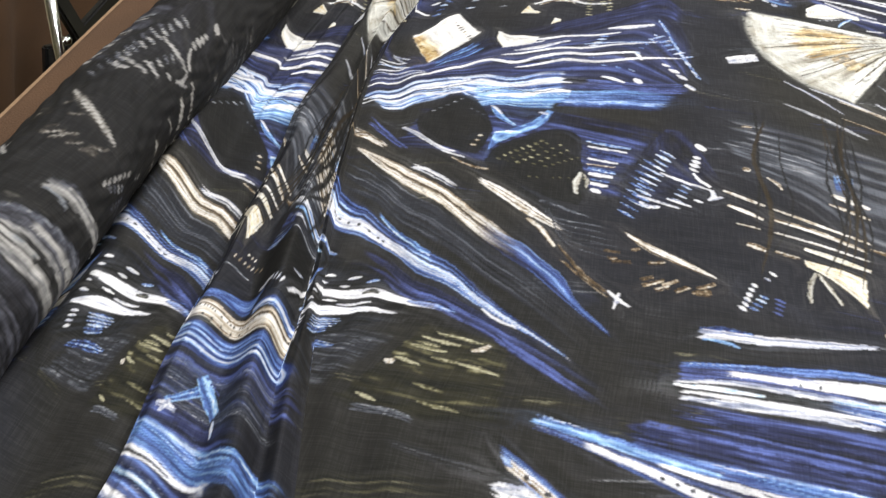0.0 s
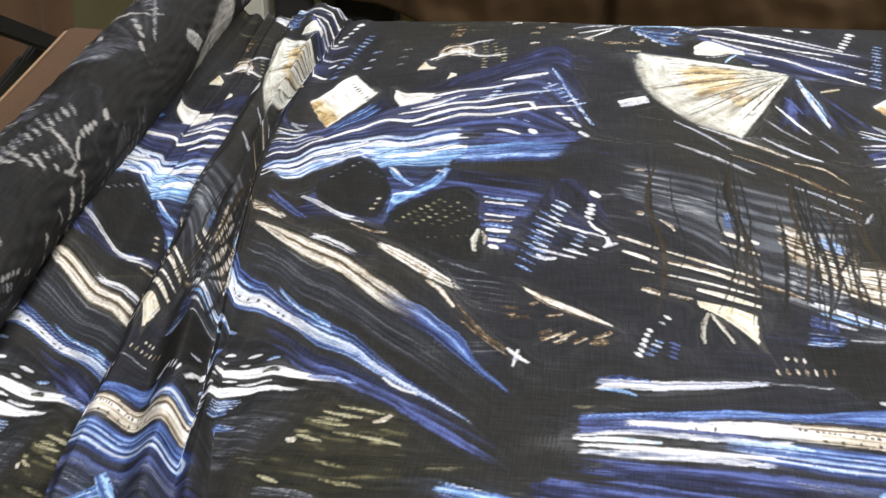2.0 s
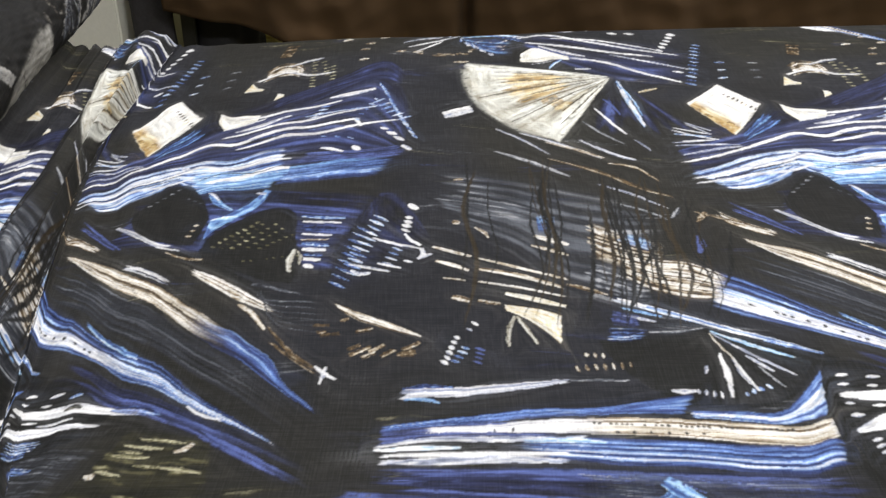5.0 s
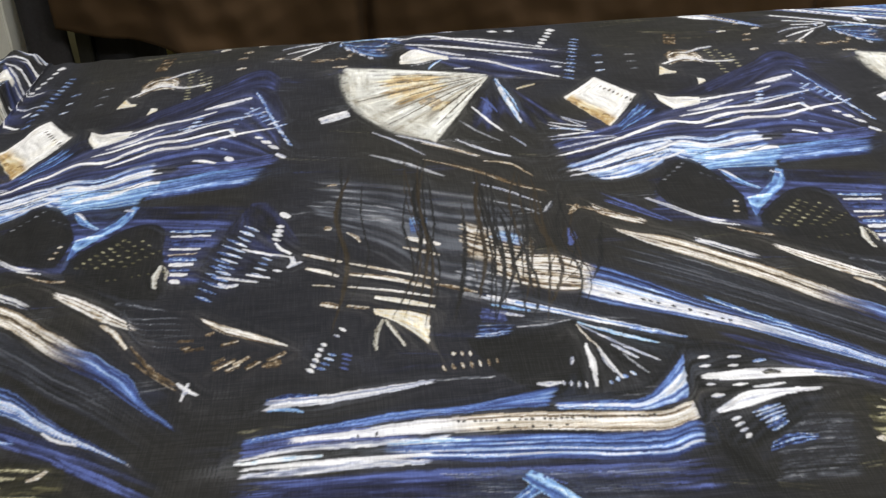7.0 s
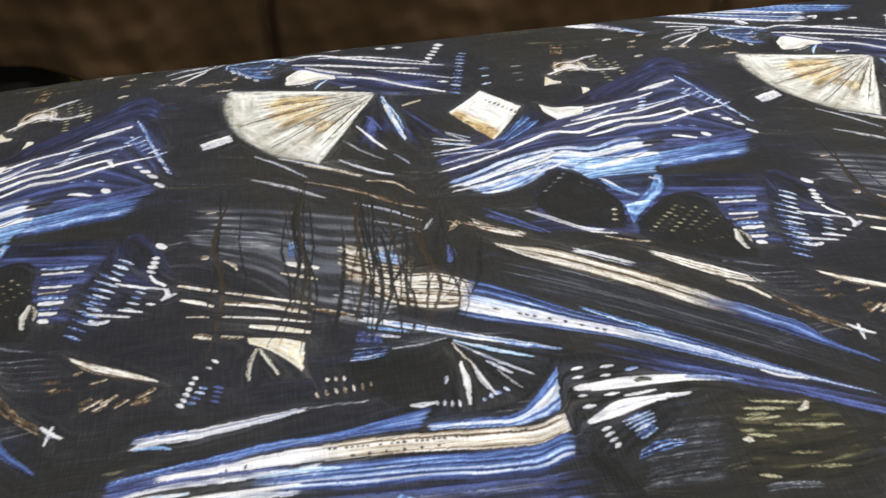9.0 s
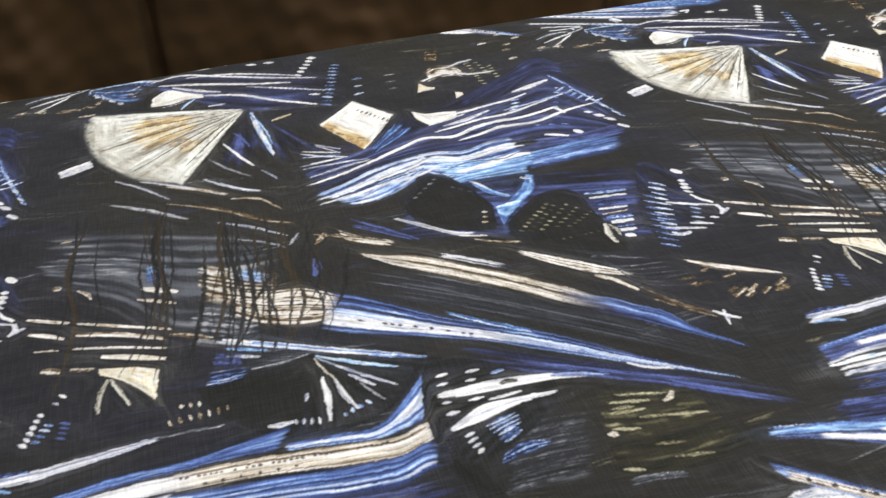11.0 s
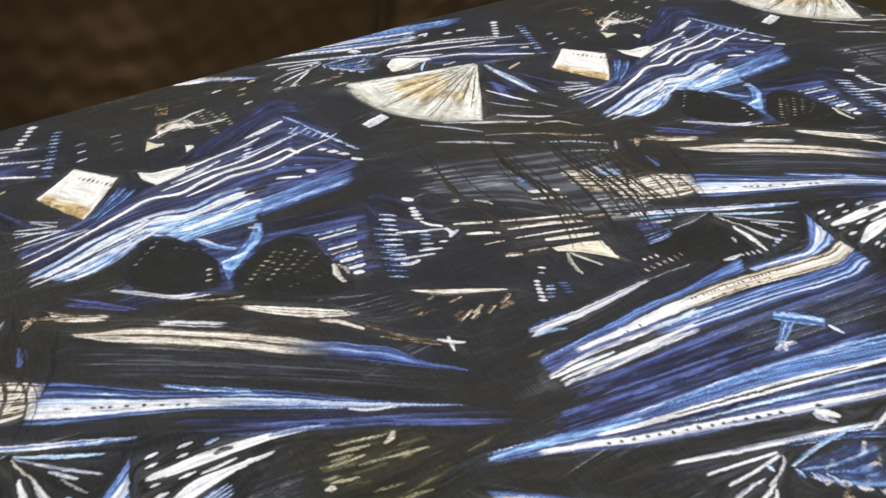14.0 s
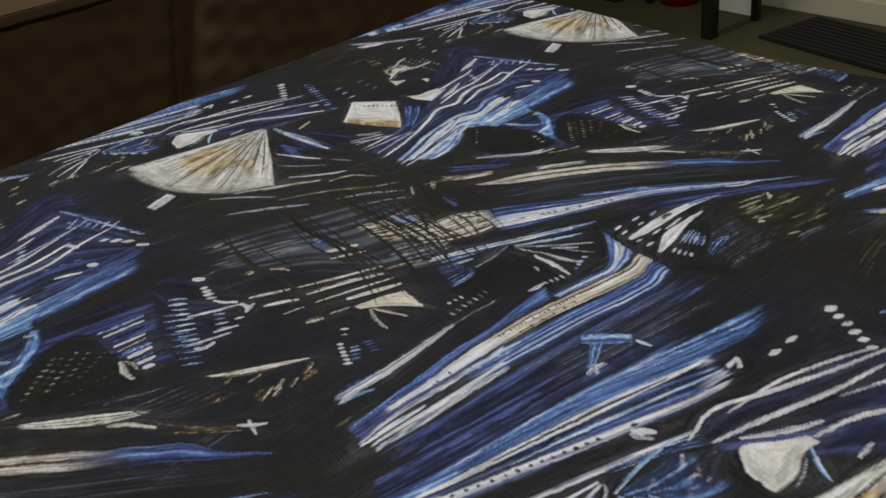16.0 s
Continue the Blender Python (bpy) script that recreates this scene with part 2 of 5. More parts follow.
def rungs(a0, b0, a1, b1, count, thick, palette, gain=0.3, seed=1, fill=0.95, jitter=.15):
    """Short dashes, like the rungs of a ladder, between the rails a0-a1 and b0-b1."""
    rng = np.random.RandomState(seed)
    a0, b0, a1, b1 = (np.array(q) for q in (a0, b0, a1, b1))
    for i in range(count):
        f = i / max(1, count - 1)
        if rng.rand() > fill:
            continue
        p, q = a0 + (a1 - a0) * f, b0 + (b1 - b0) * f
        p, q = p + (q - p) * jitter * (rng.rand() - .3), q - (q - p) * jitter * (rng.rand() - .3)
        brush((tuple(p), tuple(q)), thick * (.8 + .5 * rng.rand()), thick * .35, palette, gain, seed + i, .03, .15)


def line(a, b, width, palette, gain=0.3, bend=0.0, seed=1, rag=0.1, wave=0.0, taper=1.0):
    """One thin stroke."""
    a, b = np.array(a), np.array(b)
    n = (b - a) / np.hypot(*(b - a))
    n = np.array((-n[1], n[0])) * width * .4
    streaks(a - n, a + n, b - n * taper, b + n * taper, palette, 2, gain, 0.7, rag, bend, wave, seed, 9, 0.0, 0.25)


def fan(apex, r0, r1, a0, a1, palette, ribs=12, gain=0.0, contrast=1.3, rag=0.08, seed=1, cover=1.0, squash=1.0):
    """Ribs that spread from an apex, between two angles in degrees."""
    nu, nv = int((r1 - r0) / DOT * 1.6) + 4, int(r1 * abs(radians(a1 - a0)) / DOT * 1.8) + 4
    v, u = np.meshgrid((np.arange(nv) + .5) / nv, (np.arange(nu) + .5) / nu)
    ang, r = np.radians(a0 + (a1 - a0) * v), r0 + (r1 - r0) * u
    strokes(apex[0] + r * np.cos(ang), apex[1] + squash * r * np.sin(ang), u, v, palette, ribs, gain, contrast, rag, seed, 5, 0.0, 0.02, cover, 0 if palette is SOOT else .5)


def arc_band(apex, r0, r1, a0, a1, palette, gain=0.0, seed=1, cover=1.0):
    """A band that runs round an apex."""
    nu, nv = int(r1 * abs(radians(a1 - a0)) / DOT * 1.8) + 4, int((r1 - r0) / DOT * 1.8) + 4
    v, u = np.meshgrid((np.arange(nv) + .5) / nv, (np.arange(nu) + .5) / nu)
    ang, r = np.radians(a0 + (a1 - a0) * u), r0 + (r1 - r0) * v
    strokes(apex[0] + r * np.cos(ang), apex[1] + r * np.sin(ang), u, v, palette, 5, gain, 0.8, 0.1, seed, 14, 0.0, 0.2, cover)


def specks(a, b, count, size, palette, seed=1, gain=0.3):
    """Scattered short flecks inside the box a-b."""
    rng = np.random.RandomState(seed)
    for i in range(count):
        x, y, ang, ln = a[0] + (b[0] - a[0]) * rng.rand(), a[1] + (b[1] - a[1]) * rng.rand(), rng.rand() * .9 - .2, size * (.5 + rng.rand())
        line((x, y), (x + ln * math.cos(ang), y + ln * math.sin(ang)), size * .45, palette, gain, 0, seed + i, 0.1)


# dark ground of the cloth, slightly uneven
gy, gx = np.mgrid[0:LINES, 0:COLS]
ground_rng = np.random.RandomState(4)
ground_tone = field(ground_rng, 9, 7, gy / LINES, gx / COLS, True)
cool = soft(.35, .7, field(ground_rng, 6, 5, gy / LINES, gx / COLS, True))[..., None]
dyed[:] = (np.array((.0128, .0124, .0108)) * (1 - cool) + np.array((.0118, .0123, .0150)) * cool) * (.75 + .5 * ground_tone)[..., None]
# faint dry-brush traces all over the ground
for i in range(110):
    x, y, ln, ang = ground_rng.rand() * .64, ground_rng.rand() * .845, .05 + .10 * ground_rng.rand(), radians(-14 + 26 * ground_rng.rand())
    w = .004 + .014 * ground_rng.rand()
    ribbon([(x, y + w), (x, y), (x + ln * .5 * math.cos(ang), y + w * 1.2 + ln * .5 * math.sin(ang)), (x + ln * .5 * math.cos(ang), y + ln * .5 * math.sin(ang)), (x + ln, y + w + ln * math.sin(ang)), (x + ln, y + ln * math.sin(ang))], (ASH, NAVY, OLIVE)[i % 3], 7, -.12, 1.5, .3, (), 600 + i, 6, .3, .3, .35, .8, .2)

# -- broad dark washes
streaks((0.240, -0.122), (0.228, -0.169), (0.422, -0.234), (0.395, -0.289), ASH, 14, -.35, 1.0, .2, seed=10, fade=.2)
streaks((0.120, -0.005), (0.126, -0.071), (0.457, 0.188), (0.472, -0.052), NAVY, 10, 0.0, 1.2, 0.03, seed=11, fade=.05)
ribbon([(0.321, 0.100), (0.323, 0.084), (0.402, 0.157), (0.397, 0.124), (0.458, 0.192), (0.455, 0.142), (0.486, 0.146), (0.476, 0.123)], NAVY, 6, .12, .8, .03, seed=16, fade=.1)
streaks((-0.180, -0.442), (-0.188, -0.457), (0.159, -0.451), (0.163, -0.484), NAVY, 14, .22, 1.1, 0.1, seed=12)
ribbon([(0.469, -0.446), (0.453, -0.475), (0.594, -0.445), (0.563, -0.498), (0.776, -0.456), (0.727, -0.520)], NAVY, 14, .2, 1.1, .1, seed=13, fade=.1)
ribbon([(0.133, -0.184), (0.111, -0.226), (0.286, -0.290), (0.270, -0.319), (0.431, -0.403), (0.417, -0.426)], ASH, 12, -0.22, 1.0, 0.2, seed=14, fade=.2)
ribbon([(0.187, -0.317), (0.171, -0.345), (0.318, -0.387), (0.311, -0.402), (0.444, -0.445), (0.430, -0.466)], NAVY, 8, 0.2, 1.0, 0.2, seed=15, fade=.3)
ribbon([(-0.131, -0.069), (-0.136, -0.129), (-0.046, -0.107), (-0.054, -0.154), (0.025, -0.142), (0.014, -0.186)], ASH, 16, -.08, 1.3, .3, seed=17, fade=.2)
ribbon([(0.434, -0.461), (0.417, -0.492), (0.513, -0.468), (0.490, -0.498), (0.596, -0.475), (0.568, -0.505)], NAVY, 10, .18, 1.2, .1, seed=18)
ribbon([(0.197, -0.097), (0.181, -0.168), (0.287, -0.080), (0.256, -0.181), (0.379, -0.090), (0.338, -0.207), (0.467, -0.104), (0.422, -0.234)], NAVY, 16, .02, 1.2, .05, (), 9, 8, .05)
ribbon([(0.451, -0.097), (0.436, -0.129), (0.477, -0.109), (0.418, -0.242), (0.507, -0.185), (0.478, -0.217)], NAVY, 10, -.15, 1.0, .1, (), 8, 8, .1)
ribbon([(-0.047, -0.444), (-0.050, -0.480), (0.052, -0.452), (0.044, -0.492), (0.152, -0.451), (0.146, -0.502)], ASH, 26, -.02, 1.0, .15, (), 401, 10, .1, .1, .7, .8)
ribbon([(0.203, -0.423), (0.177, -0.482), (0.235, -0.418), (0.212, -0.482), (0.269, -0.420), (0.249, -0.482)], ASH, 30, -.06, 1.0, .1, (), 402, 10, .1, .1, .6, .8)
# -- bundle under the cup, kinked half-way: the pale lower arm
ribbon([(0.124, -0.066), (0.157, -0.094), (0.157, -0.051), (0.187, -0.092), (0.194, -0.032), (0.223, -0.071), (0.232, -0.021), (0.241, -0.055), (0.258, -0.014), (0.255, -0.068), (0.293, -0.019), (0.282, -0.074), (0.328, -0.004), (0.312, -0.075), (0.355, -0.002), (0.355, -0.058)], BLUE, 22, .10, 1.5, .03, (.85, 1.12, .4, 1.1, 1.0, .2, 1.05, .45, .9, .6, .5), 21, 12, dry=.3)
ribbon([(0.260, -0.049), (0.258, -0.069), (0.309, -0.046), (0.300, -0.075), (0.359, -0.042), (0.356, -0.070), (0.414, -0.034), (0.404, -0.068), (0.471, -0.023), (0.462, -0.059)], SKY, 14, -.02, 1.2, .06, (.7, .8, .55, .6, .4), 22, 10, .25, lead=.15)
ribbon([(0.254, -0.040), (0.256, -0.066), (0.298, -0.043), (0.289, -0.075), (0.346, -0.044), (0.342, -0.066)], SKY, 9, .22, .9, .08, (), 23, 8, .2)
ribbon([(0.366, -0.015), (0.363, -0.036), (0.420, -0.017), (0.416, -0.035), (0.482, -0.007), (0.478, -0.032)], NAVY, 8, .3, 1.0, .1, (), 24)
# -- the upper arm, fanning out into white lines
ribbon([(0.120, -0.019), (0.122, -0.049), (0.202, 0.010), (0.199, -0.026), (0.280, 0.059), (0.263, -0.017), (0.370, 0.107), (0.331, -0.019), (0.457, 0.167), (0.388, -0.020), (0.483, 0.091), (0.432, -0.024), (0.485, -0.013), (0.478, -0.028)], NAVY, 14, .16, 1.0, .05, (), 1100, 8, .05, .12, .85, .2)
ribbon([(0.263, 0.087), (0.262, 0.072), (0.278, 0.077), (0.276, 0.047), (0.295, 0.077), (0.293, 0.055), (0.314, 0.074), (0.310, 0.061)], CREAM, 3, .42, .4, .02, (), 1101, 6, 0, .06, 1, .05)
dab(((0.285, 0.067), (0.324, 0.071), (0.353, 0.079), (0.379, 0.085), (0.407, 0.096)), .010, .005, WHITES, .40, 1102, .05)
dab(((0.389, 0.102), (0.415, 0.111), (0.444, 0.123)), .018, .007, WHITES, .40, 1103, .05)
dab(((0.271, 0.047), (0.294, 0.055), (0.321, 0.066)), .007, .003, WHITES, .36, 1104, .1)
dab(((0.286, 0.042), (0.317, 0.051), (0.350, 0.066)), .014, .004, WHITES, .40, 1105, .1)
dab(((0.272, 0.029), (0.299, 0.037), (0.328, 0.046), (0.363, 0.051), (0.402, 0.065), (0.468, 0.089)), .009, .004, WHITES, .38, 1106, .1)
dab(((0.118, -0.046), (0.174, -0.026), (0.231, 0.002), (0.261, 0.018), (0.292, 0.015), (0.323, 0.030), (0.345, 0.036), (0.379, 0.039), (0.416, 0.049), (0.432, 0.054)), .013, .005, WHITES, .40, 1107, .05)
dab(((0.293, 0.003), (0.323, 0.013), (0.346, 0.022), (0.386, 0.023), (0.432, 0.039), (0.476, 0.048)), .011, .004, WHITES, .40, 1108, .05)
dab(((0.421, 0.051), (0.427, 0.042), (0.430, 0.033)), .010, .005, WHITES, .40, 1109, .05)
dab(((0.363, 0.060), (0.428, 0.076), (0.462, 0.083)), .006, .003, BLUE, .32, 1110, .2)
dab(((0.308, 0.022), (0.341, 0.027), (0.384, 0.033)), .005, .003, BLUE, .15, 1111, .3)
dab(((0.123, -0.009), (0.160, -0.008), (0.196, -0.009)), .007, .003, WHITES, .30, 1112, .1)
dab(((0.130, 0.045), (0.150, 0.032), (0.168, 0.012)), .006, .003, WHITES, .24, 1113, .2)
dab(((0.125, 0.024), (0.149, 0.011), (0.175, 0.001)), .006, .003, WHITES, .28, 1114, .2)
dab(((0.126, -0.029), (0.164, -0.018), (0.197, -0.011)), .008, .003, WHITES, .34, 1115, .1)
rungs((0.448, 0.136), (0.454, 0.119), (0.485, 0.014), (0.492, 0.005), 14, .0065, BLUE, .24, 1116, 1)
rungs((0.439, 0.087), (0.455, 0.097), (0.469, 0.046), (0.486, 0.056), 6, .0060, BLUE, .26, 1132, 1)
rungs((0.380, 0.082), (0.393, 0.083), (0.370, 0.057), (0.383, 0.060), 4, .0060, BLUE, .30, 1140, 1)
rungs((0.441, 0.099), (0.448, 0.095), (0.421, 0.051), (0.428, 0.048), 5, .0055, BLUE, .26, 1146, 1)
rungs((0.450, 0.030), (0.462, 0.025), (0.465, 0.010), (0.478, 0.000), 3, .0090, WHITES, .40, 1152, 1)
dab(((0.474, -0.009), (0.485, -0.019)), .014, .012, WHITES, .42, 1156, .05)
dab(((0.389, -0.008), (0.401, -0.012), (0.415, -0.019)), .011, .005, WHITES, .40, 1157, .05)
dab(((0.423, -0.008), (0.432, -0.017)), .017, .014, WHITES, .42, 1158, .05)
rungs((0.387, 0.017), (0.395, 0.013), (0.417, 0.011), (0.425, 0.007), 3, .0050, BLUE, .20, 1159, 1)
dab(((0.241, -0.022), (0.251, -0.030)), .018, .012, WHITES, .38, 1163, .1)
# -- crisp lines on the lower arm
dab(((0.123, -0.076), (0.179, -0.058), (0.231, -0.040), (0.260, -0.026), (0.288, -0.035), (0.322, -0.027), (0.345, -0.018)), .012, .005, WHITES, .40, 1170, .1)
dab(((0.126, -0.084), (0.188, -0.068), (0.239, -0.055), (0.262, -0.043)), .009, .004, WHITES, .36, 1171, .1)
dab(((0.264, -0.034), (0.300, -0.037), (0.338, -0.026), (0.362, -0.025)), .009, .004, WHITES, .38, 1172, .1)
dab(((0.273, -0.063), (0.306, -0.056), (0.341, -0.044), (0.362, -0.044)), .016, .010, WHITES, .40, 1173, .05)
ribbon([(0.256, -0.075), (0.261, -0.085), (0.297, -0.064), (0.294, -0.083), (0.355, -0.054), (0.345, -0.084)], SKY, 8, .12, .9, .04, (), 1174, 8, .05, .1, .9, .2)
dab(((0.262, -0.056), (0.291, -0.046), (0.328, -0.047), (0.351, -0.037)), .0045, .002, SOOT, 0, 1175, .1)
dab(((0.164, -0.073), (0.202, -0.059), (0.246, -0.044)), .0045, .002, SOOT, 0, 1176, .2)
dab(((0.146, -0.075), (0.191, -0.059), (0.251, -0.035)), .0040, .002, SOOT, 0, 1177, .2)
ribbon([(0.355, -0.045), (0.343, -0.077), (0.405, -0.040), (0.391, -0.074), (0.475, -0.032), (0.451, -0.068)], BLUE, 14, -.06, .9, .05, (.5, .62, .5, .72, .55, .5), 1178, 10, .1, .1, .9, .25)
# -- cup: pale top, tan foot
ribbon([(0.156, 0.085), (0.194, 0.009), (0.178, 0.107), (0.213, 0.037), (0.204, 0.135), (0.243, 0.087)], CREAM, 5, .36, .7, .02, (.9, .95, .98, .9), 53, rim=.03, dry=.1)
ribbon([(0.159, 0.082), (0.194, 0.010), (0.165, 0.090), (0.204, 0.024), (0.173, 0.099), (0.211, 0.036)], CREAM, 6, .0, .9, .03, (.45, .38, .5, .3, .35), 54, fade=.5, dry=.2)
brush(((0.173, 0.061), (0.180, 0.050)), .011, .011, CREAM, -.35, 55)
brush(((0.193, 0.041), (0.199, 0.034)), .012, .012, CREAM, -.3, 56)
rungs((0.203, 0.106), (0.208, 0.111), (0.230, 0.070), (0.234, 0.077), 8, .0045, GOLD, -.2, 57)
for i, tip in enumerate(((0.131, 0.049), (0.126, 0.029), (0.120, -0.004), (0.131, -0.001), (0.126, 0.015))):
    brush((tip, (tip[0] * .35 + ((0.193, 0.004))[0] * .65, tip[1] * .35 + ((0.193, 0.004))[1] * .65)), .0045, .003, WHITES if i < 4 else BLUE, .2, 58 + i)
ribbon([(0.197, 0.004), (0.201, -0.002), (0.218, 0.035), (0.230, 0.023), (0.241, 0.068), (0.258, 0.048)], SKY, 10, -.22, 1.5, .15, (), 64)
# -- shell
fan((.083, .150), .0, .180, 168, 243, SHELL, 15, .04, .95, .05, 61)
arc_band((.083, .150), .140, .182, 167, 242, SHELL, .06, 65, .7)
fan((.083, .150), .05, .142, 176, 212, CREAM, 9, -.18, 1.0, .25, 62, .9)
fan((.083, .150), .085, .118, 214, 232, CREAM, 5, -.18, .8, .2, 63, .75)
for i, ang in enumerate((179, 188, 199, 206, 214, 221, 231, 237)):
    ca, sa = math.cos(radians(ang)), math.sin(radians(ang))
    dab(((.083 + .025 * ca, .150 + .025 * sa), (.083 + .08 * ca, .150 + .08 * sa), (.083 + (.115 + .03 * (i % 3)) * ca, .150 + (.115 + .03 * (i % 3)) * sa)), .0052, .002, GOLD, -.25 + .08 * (i % 3), 67 + i, .4)
brush(((-0.040, 0.016), (-0.009, -0.002), (0.021, -0.022), (0.043, -0.038)), .007, .003, WHITES, .25, 77)
fan((.083, .150), .03, .15, 250, 300, NAVY, 9, -.12, 1.4, .4, 78)
brush(((0.088, 0.143), (0.092, 0.085), (0.100, 0.025)), .012, .005, BLUE, .32, 79)
brush(((0.085, 0.142), (0.098, 0.090), (0.101, 0.048)), .004, .003, SKY, .1, 80)
brush(((0.047, 0.072), (0.063, 0.037), (0.078, 0.011)), .006, .003, WHITES, .34, 81)
brush(((0.030, 0.041), (0.050, 0.014), (0.073, -0.009)), .005, .002, ASH, .35, 82)
brush(((0.063, 0.092), (0.072, 0.070), (0.076, 0.052)), .006, .003, NAVY, .5, 83)
brush(((0.038, -0.012), (0.057, -0.030), (0.078, -0.041)), .008, .004, WHITES, .22, 84)
brush(((0.082, 0.004), (0.097, -0.022)), .004, .002, WHITES, .2, 85)
brush(((0.107, 0.110), (0.133, 0.122)), .007, .005, CREAM, .25, 86)
ribbon([(-0.121, 0.062), (-0.117, 0.048), (-0.104, 0.070), (-0.102, 0.053), (-0.087, 0.077), (-0.084, 0.062)], WHITES, 4, .35, .8, .05, (.95, .95, .3, .9), 87)
# -- long strokes to the right of the patch
ribbon([(0.132, -0.130), (0.130, -0.141), (0.150, -0.147), (0.147, -0.160), (0.183, -0.170), (0.181, -0.179)], GOLD, 5, .12, 1.5, .15, (), 151)
ribbon([(0.149, -0.124), (0.149, -0.130), (0.176, -0.146), (0.174, -0.153), (0.205, -0.174), (0.204, -0.178)], NAVY, 4, .4, 1.0, .15, (), 152)
ribbon([(0.144, -0.176), (0.145, -0.183), (0.166, -0.188), (0.167, -0.199), (0.190, -0.195), (0.188, -0.218), (0.233, -0.223), (0.227, -0.244), (0.274, -0.252), (0.269, -0.274), (0.306, -0.277), (0.298, -0.297), (0.332, -0.300), (0.325, -0.317), (0.350, -0.316), (0.345, -0.334)], GOLD, 18, .06, 1.2, .06, (.5, 1.05, .9, .35, 1.0, 1.05, .5), 153, 14, .35)
ribbon([(0.210, -0.196), (0.210, -0.203), (0.236, -0.211), (0.234, -0.219), (0.270, -0.233), (0.268, -0.241)], WHITES, 5, .12, 1.6, .2, (), 154)
ribbon([(0.291, -0.270), (0.285, -0.287), (0.312, -0.287), (0.307, -0.305), (0.340, -0.306), (0.331, -0.326), (0.350, -0.316), (0.344, -0.335), (0.369, -0.331), (0.360, -0.349), (0.382, -0.356), (0.379, -0.365), (0.416, -0.393), (0.416, -0.394)], BLUE, 9, -.02, 1.1, .05, (.9, .75, .65, .6, .5), 155, 8, dry=.3, lead=.5)
ribbon([(0.098, -0.220), (0.087, -0.271), (0.132, -0.238), (0.123, -0.288), (0.152, -0.254), (0.143, -0.296), (0.191, -0.285), (0.184, -0.313), (0.231, -0.308), (0.224, -0.329), (0.259, -0.323), (0.251, -0.345), (0.289, -0.344), (0.282, -0.362), (0.313, -0.365), (0.308, -0.377), (0.345, -0.389), (0.342, -0.396), (0.376, -0.412), (0.375, -0.414), (0.393, -0.423), (0.393, -0.424)], BLUE, 22, .0, 1.4, .03, (.75, .25, .9, .2, 1.0, 1.15, 1.15, .62, .45), 156, 10, dry=.3, lead=.08)
ribbon([(0.094, -0.247), (0.091, -0.265), (0.147, -0.277), (0.144, -0.290), (0.208, -0.307), (0.205, -0.317), (0.256, -0.332), (0.253, -0.340)], WHITES, 4, .32, .8, .06, (), 157, 10, .2)
rungs((0.126, -0.270), (0.131, -0.274), (0.207, -0.313), (0.211, -0.316), 15, .0045, SOOT, 0, 158, .7)
ribbon([(0.195, -0.280), (0.196, -0.284), (0.220, -0.297), (0.219, -0.302), (0.259, -0.323), (0.258, -0.327)], SKY, 4, .0, 1.2, .05, (), 159)
brush(((0.312, -0.379), (0.326, -0.389), (0.347, -0.397)), .005, .003, WHITES, .36, 160)
ribbon([(0.011, -0.260), (0.010, -0.267), (0.079, -0.289), (0.078, -0.296), (0.139, -0.316), (0.138, -0.321), (0.169, -0.331), (0.169, -0.333)], BLUE, 3, .3, .9, .05, (), 161)
ribbon([(0.327, -0.402), (0.326, -0.409), (0.369, -0.426), (0.365, -0.433), (0.422, -0.456), (0.419, -0.461)], NAVY, 5, .42, .8, .1, (), 162, fade=.3)
# -- thin gold and white strokes above them
brush(((0.189, -0.128), (0.216, -0.153), (0.242, -0.172), (0.259, -0.175)), .008, .003, WHITES, .22, 163)
brush(((0.249, -0.184), (0.282, -0.198), (0.297, -0.201)), .005, .003, GOLD, .15, 164)
ribbon([(0.283, -0.212), (0.282, -0.218), (0.308, -0.229), (0.306, -0.242), (0.349, -0.260), (0.345, -0.270), (0.370, -0.279), (0.369, -0.281)], GOLD, 6, .22, 1.4, .06, (), 165, 12)
for i in range(7):
    brush(((0.350, -0.246), (.345 + .004 * i, -.243 - .008 * i), (.40 + .006 * i, -.262 - .008 * i)), .0022, .002, ASH, .0, 166 + i, .2, .8)
brush(((0.333, -0.267), (0.350, -0.282), (0.363, -0.302)), .010, .004, GOLD, .25, 173)
brush(((0.363, -0.295), (0.390, -0.331), (0.415, -0.351)), .006, .003, GOLD, .05, 174)
brush(((0.367, -0.313), (0.392, -0.337), (0.409, -0.352)), .004, .003, GOLD, .0, 175)
brush(((0.406, -0.342), (0.415, -0.351), (0.426, -0.358)), .006, .003, WHITES, .36, 176)
brush(((0.416, -0.343), (0.414, -0.353), (0.412, -0.363)), .006, .003, WHITES, .36, 177)
ribbon([(0.418, -0.269), (0.418, -0.271), (0.438, -0.280), (0.434, -0.287), (0.464, -0.294), (0.460, -0.301), (0.495, -0.312), (0.494, -0.313)], GOLD, 4, .22, 1.1, .06, (), 178)
specks((0.431, -0.323), (0.478, -0.335), 9, .014, GOLD, 179, .0)
specks((0.395, -0.289), (0.447, -0.313), 8, .012, GOLD, 180, -.1)
